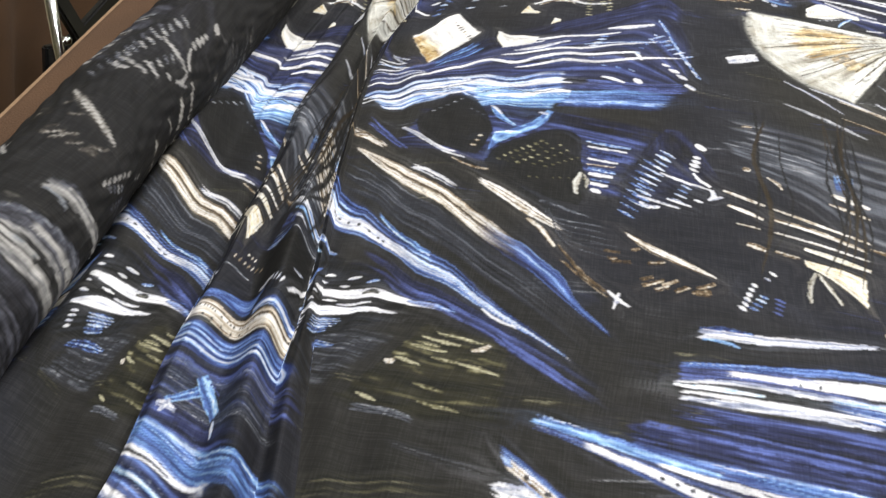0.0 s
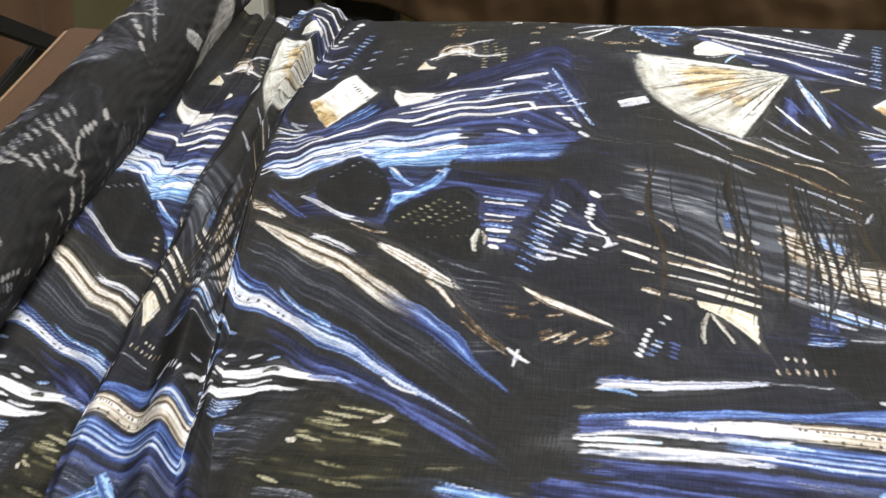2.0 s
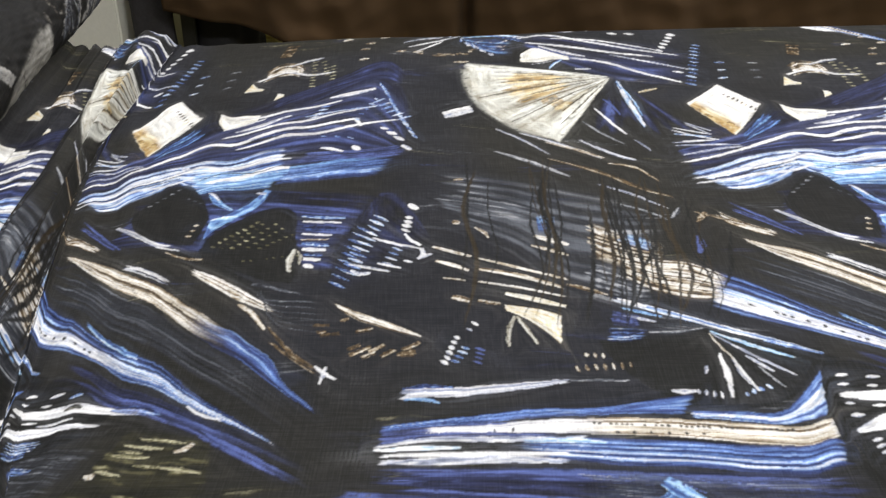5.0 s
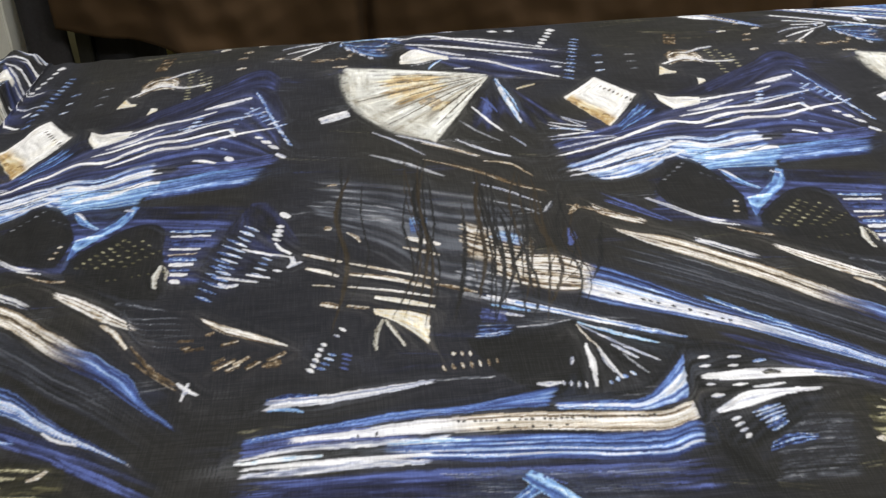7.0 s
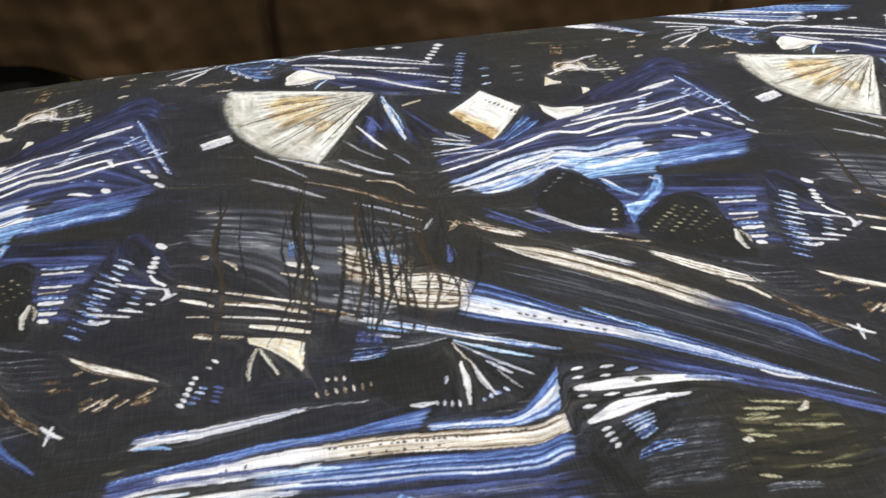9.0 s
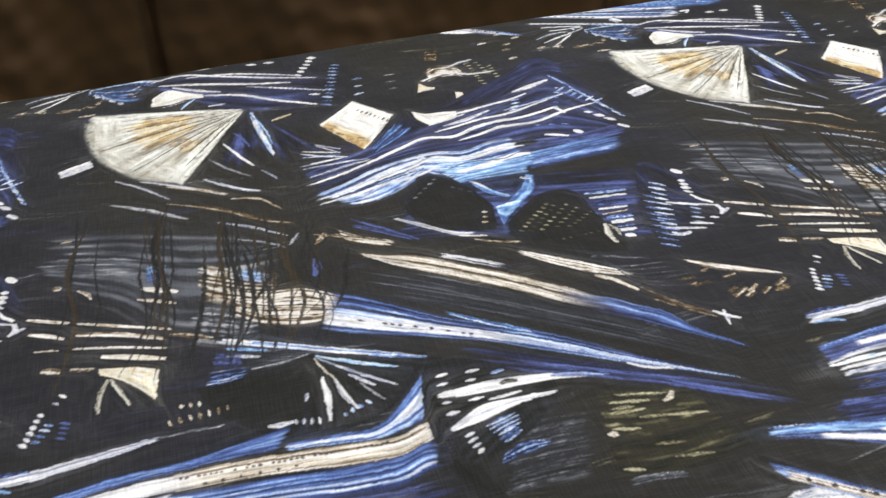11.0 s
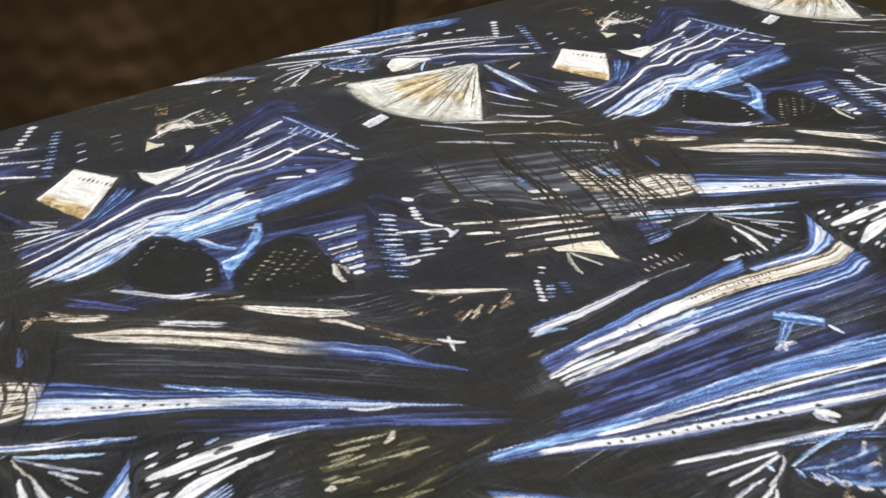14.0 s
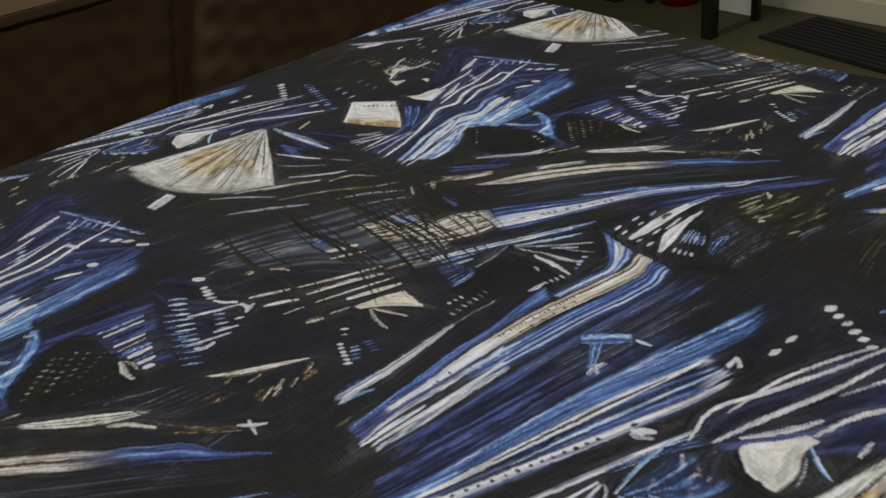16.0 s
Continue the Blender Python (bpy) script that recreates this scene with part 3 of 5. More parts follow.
# -- great bar
fan((0.081, -0.301), .0, .092, 190, 345, SOOT, 8, 0, .3, .01, 245)
ribbon([(-0.168, -0.381), (-0.164, -0.369), (-0.150, -0.378), (-0.151, -0.368), (-0.122, -0.377), (-0.122, -0.367), (-0.081, -0.372), (-0.081, -0.364), (-0.033, -0.363), (-0.033, -0.360)], WHITES, 6, .16, .9, .04, (.5, .95, .9, .3, .9), 1200, 8, 0, .08, 1, .2)
dab(((-0.163, -0.369), (-0.147, -0.366), (-0.124, -0.367)), .009, .003, BLUE, .12, 1201, .2)
dab(((-0.162, -0.379), (-0.148, -0.379), (-0.134, -0.383)), .007, .003, SKY, .22, 1202, .2)
dab(((-0.038, -0.362), (-0.017, -0.361), (0.009, -0.361)), .004, .002, ASH, .45, 1203, .3)
ribbon([(-0.179, -0.407), (-0.182, -0.423), (-0.148, -0.405), (-0.147, -0.420), (-0.101, -0.403), (-0.101, -0.417), (-0.046, -0.403), (-0.046, -0.419)], NAVY, 8, .42, .8, .03, (), 1204, 8, .1, .08, 1, .1)
ribbon([(-0.180, -0.405), (-0.179, -0.411), (-0.141, -0.400), (-0.141, -0.406), (-0.102, -0.395), (-0.101, -0.403), (-0.061, -0.390), (-0.061, -0.399), (-0.020, -0.389), (-0.021, -0.397), (0.023, -0.381), (0.020, -0.395), (0.058, -0.374), (0.044, -0.397)], BLUE, 8, -.04, .8, .02, (.5, .62, .64, .5), 1205, 10, 0, .08, 1, .1)
ribbon([(0.046, -0.392), (0.046, -0.399), (0.084, -0.393), (0.082, -0.403), (0.113, -0.394), (0.110, -0.406), (0.136, -0.376), (0.132, -0.403), (0.161, -0.347), (0.148, -0.398)], BLUE, 10, .0, .8, .02, (.55, .62, .7, 1.1, 1.15, .9, .5, .8, .5), 1206, 10, 0, .05, 1, .1)
ribbon([(-0.150, -0.408), (-0.148, -0.413), (-0.121, -0.406), (-0.121, -0.412), (-0.093, -0.405), (-0.093, -0.413), (-0.061, -0.401), (-0.062, -0.414), (-0.021, -0.400), (-0.022, -0.414), (0.020, -0.401), (0.018, -0.415), (0.061, -0.402), (0.058, -0.419), (0.102, -0.406), (0.097, -0.423), (0.126, -0.407), (0.123, -0.425), (0.147, -0.401), (0.145, -0.418), (0.155, -0.399), (0.151, -0.416)], WHITES, 5, .36, .5, .02, (), 1207, 10, 0, .05, 1, .1)
ribbon([(-0.045, -0.400), (-0.046, -0.414), (-0.021, -0.399), (-0.022, -0.415), (0.020, -0.399), (0.018, -0.416), (0.061, -0.402), (0.057, -0.420), (0.102, -0.406), (0.097, -0.424), (0.126, -0.407), (0.123, -0.425), (0.147, -0.401), (0.145, -0.419), (0.155, -0.398), (0.152, -0.416)], GOLD, 12, .14, .8, .03, (.4, 1.0, .35, 1.1, 1.15, .6, 1.1, .4, 1.0), 1208, 10, 0, .03, 1, .1, .2)
rungs((-0.025, -0.404), (-0.022, -0.404), (0.124, -0.411), (0.127, -0.411), 38, .0042, SOOT, 0, 1209, .62)
rungs((-0.097, -0.411), (-0.095, -0.411), (-0.083, -0.410), (-0.081, -0.411), 2, .0070, SOOT, 0, 1248, 1)
rungs((-0.008, -0.412), (-0.005, -0.413), (0.050, -0.414), (0.053, -0.414), 6, .0050, SOOT, 0, 1250, .8)
ribbon([(-0.085, -0.415), (-0.085, -0.438), (-0.046, -0.417), (-0.047, -0.439), (0.001, -0.419), (-0.001, -0.443), (0.037, -0.421), (0.033, -0.444), (0.097, -0.425), (0.091, -0.450), (0.126, -0.424), (0.122, -0.450), (0.144, -0.419), (0.141, -0.444), (0.152, -0.424), (0.156, -0.445)], BLUE, 16, -.02, .7, .04, (.6, .55, .72, .42, 1.0, .3, .6, 1.1, .35, 1.05, .5, .6, .45), 1257, 10, 0, .03, 1, .1, .15)
dab(((-0.184, -0.424), (-0.139, -0.418), (-0.093, -0.419), (-0.046, -0.418), (-0.027, -0.417)), .011, .005, WHITES, .38, 1258, .1)
dab(((-0.182, -0.427), (-0.154, -0.426), (-0.120, -0.426)), .010, .004, SKY, .40, 1259, .1)
dab(((-0.179, -0.432), (-0.138, -0.432), (-0.078, -0.433), (-0.040, -0.432)), .010, .005, WHITES, .38, 1260, .1)
dab(((-0.179, -0.438), (-0.137, -0.438), (-0.093, -0.437), (-0.043, -0.439)), .015, .007, WHITES, .40, 1261, .05)
dab(((-0.077, -0.421), (-0.046, -0.420), (-0.015, -0.422)), .010, .004, SKY, .36, 1262, .2)
# -- grey patch with straw lines
ribbon([(0.276, -0.401), (0.251, -0.489), (0.309, -0.407), (0.293, -0.496), (0.346, -0.416), (0.362, -0.486)], OLIVE, 16, -.18, 1.0, .05, (), 283)
for i, (p, q) in enumerate((((0.274, -0.428), (0.307, -0.430)), ((0.279, -0.417), (0.315, -0.424)), ((0.271, -0.443), (0.295, -0.448)), ((0.314, -0.440), (0.348, -0.446)), ((0.265, -0.479), (0.281, -0.484)), ((0.288, -0.411), (0.330, -0.420)), ((0.279, -0.424), (0.300, -0.426)), ((0.295, -0.437), (0.320, -0.441)), ((0.295, -0.464), (0.319, -0.468)), ((0.301, -0.478), (0.333, -0.483)))):
    brush((p, q), .0055, .003, OLIVE, .55 - .04 * i, 284 + i, .1, .6)
brush(((0.267, -0.447), (0.276, -0.448)), .009, .007, GOLD, .3, 294)
brush(((0.332, -0.418), (0.327, -0.425), (0.320, -0.427)), .007, .004, GOLD, .15, 295)
ribbon([(0.263, -0.488), (0.262, -0.494), (0.287, -0.489), (0.287, -0.495), (0.310, -0.494), (0.310, -0.499)], ASH, 6, .05, 1.2, .15, (), 296)
# -- second bar
ribbon([(0.374, -0.472), (0.372, -0.482), (0.414, -0.478), (0.406, -0.493), (0.456, -0.485), (0.443, -0.507), (0.502, -0.489), (0.481, -0.519), (0.553, -0.492), (0.523, -0.531), (0.605, -0.496), (0.567, -0.543), (0.656, -0.504), (0.617, -0.556), (0.700, -0.515), (0.661, -0.564), (0.713, -0.532), (0.708, -0.566)], BLUE, 28, -.02, 1.4, .03, (.6, .75, .85, .7, .15, 1.08, .18, 1.0, .35, 1.12, 1.12, .5), 301, 12, dry=.25)
ribbon([(0.410, -0.483), (0.408, -0.491), (0.485, -0.510), (0.482, -0.517), (0.569, -0.532), (0.565, -0.540), (0.663, -0.552), (0.658, -0.558), (0.709, -0.560), (0.708, -0.566)], WHITES, 4, .34, .7, .03, (), 302, 12, dry=.2)
rungs((0.428, -0.498), (0.434, -0.499), (0.623, -0.550), (0.630, -0.552), 28, .005, SOOT, 0, 303, .65)
ribbon([(0.525, -0.499), (0.524, -0.504), (0.590, -0.511), (0.589, -0.518), (0.659, -0.524), (0.655, -0.533), (0.715, -0.540), (0.709, -0.550)], WHITES, 4, .3, 1.1, .05, (), 304)
ribbon([(0.671, -0.507), (0.676, -0.525), (0.719, -0.516), (0.711, -0.532), (0.763, -0.523), (0.745, -0.545), (0.801, -0.531), (0.781, -0.545)], SKY, 12, -.18, 1.3, .08, (), 305, 8, .2)
brush(((0.705, -0.557), (0.718, -0.558), (0.710, -0.566)), .011, .008, WHITES, .38, 306)
# -- second bar: crisp lines
ribbon([(0.372, -0.475), (0.369, -0.484), (0.413, -0.478), (0.405, -0.492), (0.455, -0.485), (0.440, -0.507), (0.501, -0.491), (0.477, -0.521), (0.548, -0.496), (0.516, -0.532), (0.599, -0.502), (0.558, -0.543), (0.647, -0.512), (0.601, -0.555), (0.696, -0.524), (0.645, -0.567), (0.725, -0.542), (0.698, -0.573)], BLUE, 20, -.06, 1.0, .03, (.5, .7, .75, .6, .3, .6, .35, .6, .35, .6, .6, .45), 1400, 12, .05, .04, 1, .15)
dab(((0.372, -0.478), (0.410, -0.483), (0.451, -0.492), (0.495, -0.498)), .014, .006, SKY, .05, 1401, .2)
dab(((0.399, -0.487), (0.444, -0.501), (0.482, -0.515), (0.522, -0.526), (0.563, -0.538), (0.606, -0.550), (0.651, -0.562), (0.700, -0.570)), .018, .008, WHITES, .40, 1402, .05)
dab(((0.449, -0.495), (0.492, -0.503), (0.528, -0.508), (0.582, -0.519), (0.656, -0.532), (0.711, -0.542)), .013, .006, WHITES, .40, 1403, .05)
dab(((0.493, -0.501), (0.562, -0.512), (0.633, -0.525), (0.679, -0.538)), .008, .004, WHITES, .36, 1404, .1)
dab(((0.511, -0.516), (0.572, -0.528), (0.637, -0.543), (0.705, -0.558)), .007, .004, SKY, .30, 1405, .2)
dab(((0.510, -0.505), (0.574, -0.516), (0.670, -0.535)), .006, .003, SOOT, 0, 1406, .1)
dab(((0.465, -0.506), (0.528, -0.520), (0.594, -0.535)), .005, .003, SOOT, 0, 1407, .1)
ribbon([(0.502, -0.490), (0.497, -0.495), (0.601, -0.499), (0.588, -0.512), (0.698, -0.522), (0.689, -0.535), (0.772, -0.537), (0.764, -0.553)], SKY, 12, -.10, 1.0, .05, (), 1408, 12, .15, .1, .9, .25)
rungs((0.455, -0.506), (0.458, -0.507), (0.606, -0.550), (0.611, -0.552), 18, .0065, SOOT, 0, 1409, .75)
dab(((0.600, -0.555), (0.603, -0.566)), .016, .010, WHITES, .40, 1430, .05)
# -- third bar and its blue fan
brush(((0.474, -0.542), (0.521, -0.555), (0.558, -0.565), (0.604, -0.578), (0.647, -0.590)), .009, .004, WHITES, .36, 311)
ribbon([(0.557, -0.566), (0.556, -0.570), (0.603, -0.579), (0.598, -0.586), (0.648, -0.594), (0.636, -0.606)], BLUE, 7, .05, 1.3, .1, (), 312, fade=.2)
brush(((0.492, -0.563), (0.520, -0.567), (0.552, -0.572)), .004, .004, BLUE, .33, 313)
brush(((0.500, -0.578), (0.526, -0.577), (0.551, -0.574)), .004, .004, WHITES, .3, 314)
brush(((0.523, -0.593), (0.541, -0.585), (0.552, -0.575)), .004, .003, WHITES, .25, 315)
brush(((0.602, -0.553), (0.613, -0.568)), .012, .008, WHITES, .38, 321)
brush(((0.602, -0.564), (0.607, -0.571)), .007, .005, WHITES, .3, 322)
specks((0.550, -0.598), (0.598, -0.630), 14, .010, GOLD, 323, .15)
# -- pale twig between the bars
ribbon([(0.659, -0.450), (0.653, -0.459), (0.673, -0.462), (0.664, -0.472), (0.689, -0.481), (0.682, -0.488)], SKY, 5, -.05, 1.1, .05, (), 331)
ribbon([(0.658, -0.463), (0.665, -0.470), (0.646, -0.474), (0.649, -0.480), (0.632, -0.484), (0.635, -0.488)], SKY, 5, -.02, 1.1, .05, (), 332)
brush(((0.627, -0.489), (0.637, -0.487), (0.649, -0.489)), .009, .005, WHITES, .38, 333)
brush(((0.640, -0.482), (0.633, -0.495)), .007, .005, WHITES, .36, 334)
brush(((0.685, -0.486), (0.687, -0.501)), .007, .005, BLUE, .33, 335)
rungs((0.653, -0.450), (0.658, -0.451), (0.677, -0.464), (0.681, -0.465), 8, .003, NAVY, .5, 336)
# -- strip along the far edge
ribbon([(-0.020, 0.272), (-0.023, 0.234), (0.094, 0.256), (0.078, 0.142), (0.208, 0.243), (0.183, 0.126)], NAVY, 8, .04, 1.0, .1, (), 1300, 8, .1, .15, .8, .2)
dab(((-0.022, 0.255), (0.015, 0.265), (0.064, 0.248), (0.119, 0.229), (0.181, 0.210)), .010, .004, WHITES, .38, 1301, .05)
dab(((-0.013, 0.244), (0.033, 0.234), (0.088, 0.219), (0.148, 0.207)), .011, .004, WHITES, .38, 1302, .05)
dab(((0.018, 0.256), (0.078, 0.251), (0.120, 0.239), (0.160, 0.222)), .007, .004, WHITES, .36, 1303, .05)
dab(((0.005, 0.234), (0.032, 0.217), (0.060, 0.203)), .012, .005, WHITES, .40, 1304, .05)
ribbon([(-0.020, 0.211), (-0.022, 0.187), (0.002, 0.228), (0.005, 0.187), (0.021, 0.215), (0.022, 0.195), (0.040, 0.203), (0.040, 0.194)], CREAM, 4, .42, .4, .03, (), 1305, 6, 0, .06, 1, .05)
dab(((0.037, 0.201), (0.085, 0.187), (0.122, 0.163), (0.167, 0.137)), .011, .006, WHITES, .40, 1306, .05)
dab(((0.088, 0.212), (0.134, 0.194), (0.183, 0.172)), .007, .003, WHITES, .34, 1307, .1)
dab(((0.031, 0.197), (0.020, 0.183), (0.012, 0.169)), .008, .004, SKY, .28, 1308, .1)
dab(((0.021, 0.192), (0.005, 0.185), (-0.009, 0.181)), .005, .002, ASH, .45, 1309, .1)
rungs((0.175, 0.275), (0.187, 0.272), (0.152, 0.228), (0.160, 0.221), 6, .0110, WHITES, .42, 1310, 1)
rungs((0.198, 0.244), (0.212, 0.239), (0.167, 0.137), (0.180, 0.132), 12, .0060, BLUE, .10, 1317, 1)
rungs((0.119, 0.274), (0.134, 0.273), (0.096, 0.274), (0.111, 0.272), 2, .0090, WHITES, .36, 1330, 1)
dab(((0.159, 0.168), (0.173, 0.164)), .010, .006, WHITES, .36, 1333, .1)
dab(((0.041, 0.169), (0.061, 0.170)), .009, .006, WHITES, .26, 1334, .3)
ribbon([(-0.094, 0.259), (-0.089, 0.245), (-0.057, 0.256), (-0.062, 0.214), (-0.020, 0.261), (-0.030, 0.202)], SKY, 16, -.40, 1.9, .15, (), 1335, 8, .2, .15, .8, .6)
dab(((-0.093, 0.259), (-0.049, 0.265), (-0.017, 0.264)), .007, .004, SKY, .30, 1336, .2)
rungs((-0.087, 0.244), (-0.079, 0.236), (-0.060, 0.214), (-0.053, 0.206), 4, .0080, WHITES, .26, 1337, 1)
dab(((-0.166, 0.244), (-0.142, 0.256), (-0.114, 0.260)), .007, .003, WHITES, .26, 1342, .1)
dab(((-0.160, 0.231), (-0.135, 0.243), (-0.109, 0.253)), .007, .003, WHITES, .32, 1343, .1)
dab(((-0.150, 0.218), (-0.132, 0.232), (-0.113, 0.249)), .007, .003, WHITES, .34, 1344, .1)
dab(((-0.104, 0.189), (-0.083, 0.189)), .007, .005, GOLD, .26, 1345, .2)
rungs((0.215, 0.191), (0.227, 0.192), (0.209, 0.150), (0.223, 0.152), 3, .0065, BLUE, .26, 1346, 1)
rungs((0.254, 0.191), (0.268, 0.191), (0.251, 0.151), (0.264, 0.153), 3, .0050, ASH, .35, 1350, 1)
# -- brown swirl, dots and crumbs near the far edge
ribbon([(0.302, 0.186), (0.302, 0.157), (0.321, 0.202), (0.319, 0.167), (0.348, 0.194), (0.343, 0.166), (0.354, 0.179), (0.349, 0.160)], GOLD, 8, .08, 1.5, .1, (), 371)
ribbon([(0.320, 0.253), (0.311, 0.218), (0.342, 0.252), (0.333, 0.218)], GOLD, 6, -.2, 1.0, .2, (), 372)
brush(((0.292, 0.160), (0.329, 0.177), (0.361, 0.167), (0.394, 0.170)), .008, .004, WHITES, .28, 373)
brush(((0.330, 0.191), (0.358, 0.206), (0.376, 0.211)), .007, .004, WHITES, .25, 374)
rungs((0.360, 0.199), (0.369, 0.202), (0.361, 0.137), (0.370, 0.136), 9, .0032, OLIVE, .5, 375, 1)
rungs((0.385, 0.184), (0.393, 0.187), (0.385, 0.151), (0.394, 0.153), 5, .0035, OLIVE, .5, 376, 1)
rungs((0.371, 0.198), (0.381, 0.201), (0.379, 0.164), (0.386, 0.165), 5, .003, OLIVE, .45, 377, 1)
ribbon([(0.289, 0.157), (0.282, 0.130), (0.296, 0.146), (0.293, 0.134), (0.306, 0.139), (0.305, 0.136)], CREAM, 3, .3, .6, .02, (), 378, dry=.1)
ribbon([(0.326, 0.123), (0.322, 0.105), (0.333, 0.119), (0.333, 0.113)], CREAM, 3, .35, .6, .02, (), 379, dry=.1)
for i, q in enumerate(((0.395, 0.254), (0.426, 0.243), (0.419, 0.198), (0.466, 0.218), (0.487, 0.217), (0.426, 0.277), (0.444, 0.260), (0.419, 0.226))):
    brush((q, (q[0] + .014, q[1] + .003)), .008, .005, GOLD, .15 + .06 * (i % 3), 380 + i)
ribbon([(0.355, 0.315), (0.357, 0.306), (0.383, 0.315), (0.385, 0.296), (0.418, 0.302), (0.419, 0.293)], WHITES, 5, .15, 1.5, .1, (), 388)
rungs((0.535, 0.269), (0.536, 0.260), (0.570, 0.235), (0.571, 0.221), 6, .006, BLUE, .25, 393)
specks((0.483, 0.216), (0.549, 0.206), 8, .012, GOLD, 394, .05)
# -- short bar below the second
ribbon([(0.357, -0.500), (0.357, -0.510), (0.383, -0.518), (0.377, -0.529), (0.412, -0.540), (0.405, -0.550), (0.441, -0.560), (0.435, -0.568), (0.469, -0.581), (0.466, -0.585)], BLUE, 9, .05, 1.2, .06, (.6, .75, .95, .9, .5), 395, 10, .1)
ribbon([(0.365, -0.511), (0.363, -0.518), (0.398, -0.534), (0.395, -0.540), (0.439, -0.562), (0.436, -0.567)], GOLD, 4, .28, .9, .06, (), 396)
rungs((0.376, -0.522), (0.380, -0.525), (0.433, -0.559), (0.437, -0.562), 9, .007, GOLD, -.3, 397, .6)

# -- strokes under the shell
dab(((-0.070, -0.023), (-0.039, -0.042), (-0.018, -0.057), (0.006, -0.075)), .013, .004, ASH, .42, 801, .6)
dab(((-0.065, 0.026), (-0.037, 0.000), (-0.010, -0.032)), .006, .002, WHITES, .22, 802, .5)
dab(((-0.014, -0.004), (0.015, -0.019), (0.045, -0.037)), .010, .003, GOLD, .18, 803, .6)
dab(((0.023, 0.001), (0.045, -0.020), (0.069, -0.036)), .008, .003, WHITES, .30, 804, .5)
dab(((0.044, -0.046), (0.069, -0.053), (0.092, -0.081)), .009, .003, GOLD, .26, 805, .5)
dab(((-0.016, -0.038), (0.011, -0.052), (0.048, -0.077)), .007, .003, GOLD, .08, 806, .6)
dab(((0.003, -0.045), (0.038, -0.067), (0.069, -0.093), (0.100, -0.109)), .012, .004, GOLD, .02, 807, .7)
dab(((0.027, -0.087), (0.055, -0.103), (0.091, -0.131)), .007, .003, WHITES, .18, 808, .6)
dab(((0.042, -0.122), (0.067, -0.135), (0.086, -0.149)), .010, .004, ASH, .32, 809, .6)
dab(((0.111, -0.133), (0.140, -0.147), (0.181, -0.170)), .010, .003, GOLD, .10, 810, .6)
dab(((0.147, -0.178), (0.174, -0.204), (0.210, -0.226)), .012, .004, GOLD, .30, 811, .5)
dab(((0.150, -0.116), (0.175, -0.141), (0.204, -0.173)), .008, .002, NAVY, .45, 812, .5)
# -- woven patch: charcoal ground, soft pale and gold blocks, then dark wavering threads
ribbon([(-0.138, -0.053), (-0.136, -0.161), (-0.063, -0.066), (-0.069, -0.206), (0.014, -0.082), (-0.008, -0.276), (0.090, -0.128), (0.074, -0.217)], ASH, 14, .02, 1.1, .15, (), 820, 6, .15, .3, .9, 0)
ribbon([(-0.138, -0.090), (-0.136, -0.133), (-0.086, -0.105), (-0.087, -0.146), (-0.013, -0.136), (-0.016, -0.166)], ASH, 12, .13, 1.2, .3, (), 821, 8, .2, .35, .7, .5)
ribbon([(-0.039, -0.141), (-0.041, -0.173), (-0.029, -0.141), (-0.031, -0.173), (-0.019, -0.144), (-0.021, -0.170)], SKY, 5, -.12, .9, .1, (), 822, 5, .1, .3, .8, .3)
dab(((-0.045, -0.175), (-0.028, -0.183), (-0.012, -0.190)), .016, .008, GOLD, .36, 823, .3)
dab(((-0.048, -0.190), (-0.029, -0.198), (-0.014, -0.205)), .012, .006, GOLD, .22, 824, .5)
dab(((-0.097, -0.160), (-0.090, -0.168), (-0.085, -0.178)), .008, .004, GOLD, .26, 825, .4)
ribbon([(0.007, -0.148), (-0.001, -0.207), (0.027, -0.160), (0.019, -0.218), (0.051, -0.174), (0.042, -0.231), (0.079, -0.188), (0.070, -0.233)], GOLD, 14, .06, 1.2, .1, (), 826, 16, .1, .2, .85, .5)
ribbon([(0.034, -0.166), (0.031, -0.185), (0.051, -0.174), (0.048, -0.195), (0.067, -0.183), (0.064, -0.203)], SKY, 6, .02, 1.0, .15, (), 827, 10, .1, .3, .8, .5)
ribbon([(-0.004, -0.207), (-0.011, -0.265), (0.017, -0.214), (0.009, -0.275), (0.042, -0.227), (0.034, -0.282), (0.061, -0.237), (0.052, -0.274)], ASH, 16, .24, 1.2, .15, (), 828, 14, .1, .25, .8, .5)
ribbon([(0.032, -0.196), (0.027, -0.235), (0.060, -0.208), (0.051, -0.254), (0.090, -0.212), (0.076, -0.264), (0.123, -0.236), (0.111, -0.265)], GOLD, 24, .20, 1.4, .06, (), 829, 14, .1, .08, .95, .4)
dab(((0.017, -0.265), (0.029, -0.270), (0.041, -0.275)), .011, .004, WHITES, .34, 830, .3)
dab(((0.018, -0.277), (0.034, -0.282), (0.051, -0.288)), .008, .004, SKY, .10, 831, .4)
dab(((0.017, -0.287), (0.030, -0.290), (0.044, -0.294)), .008, .004, WHITES, .20, 832, .5)
ribbon([(0.001, -0.303), (-0.002, -0.321), (0.020, -0.303), (0.016, -0.320), (0.037, -0.304), (0.033, -0.315)], BLUE, 9, .02, 1.1, .15, (), 833, 9, .1, .2, .8, .4)
ribbon([(0.009, -0.279), (0.006, -0.301), (0.034, -0.286), (0.030, -0.304)], NAVY, 8, .30, 1.0, .1, (), 834, 8, .1, .2, .8, .3)
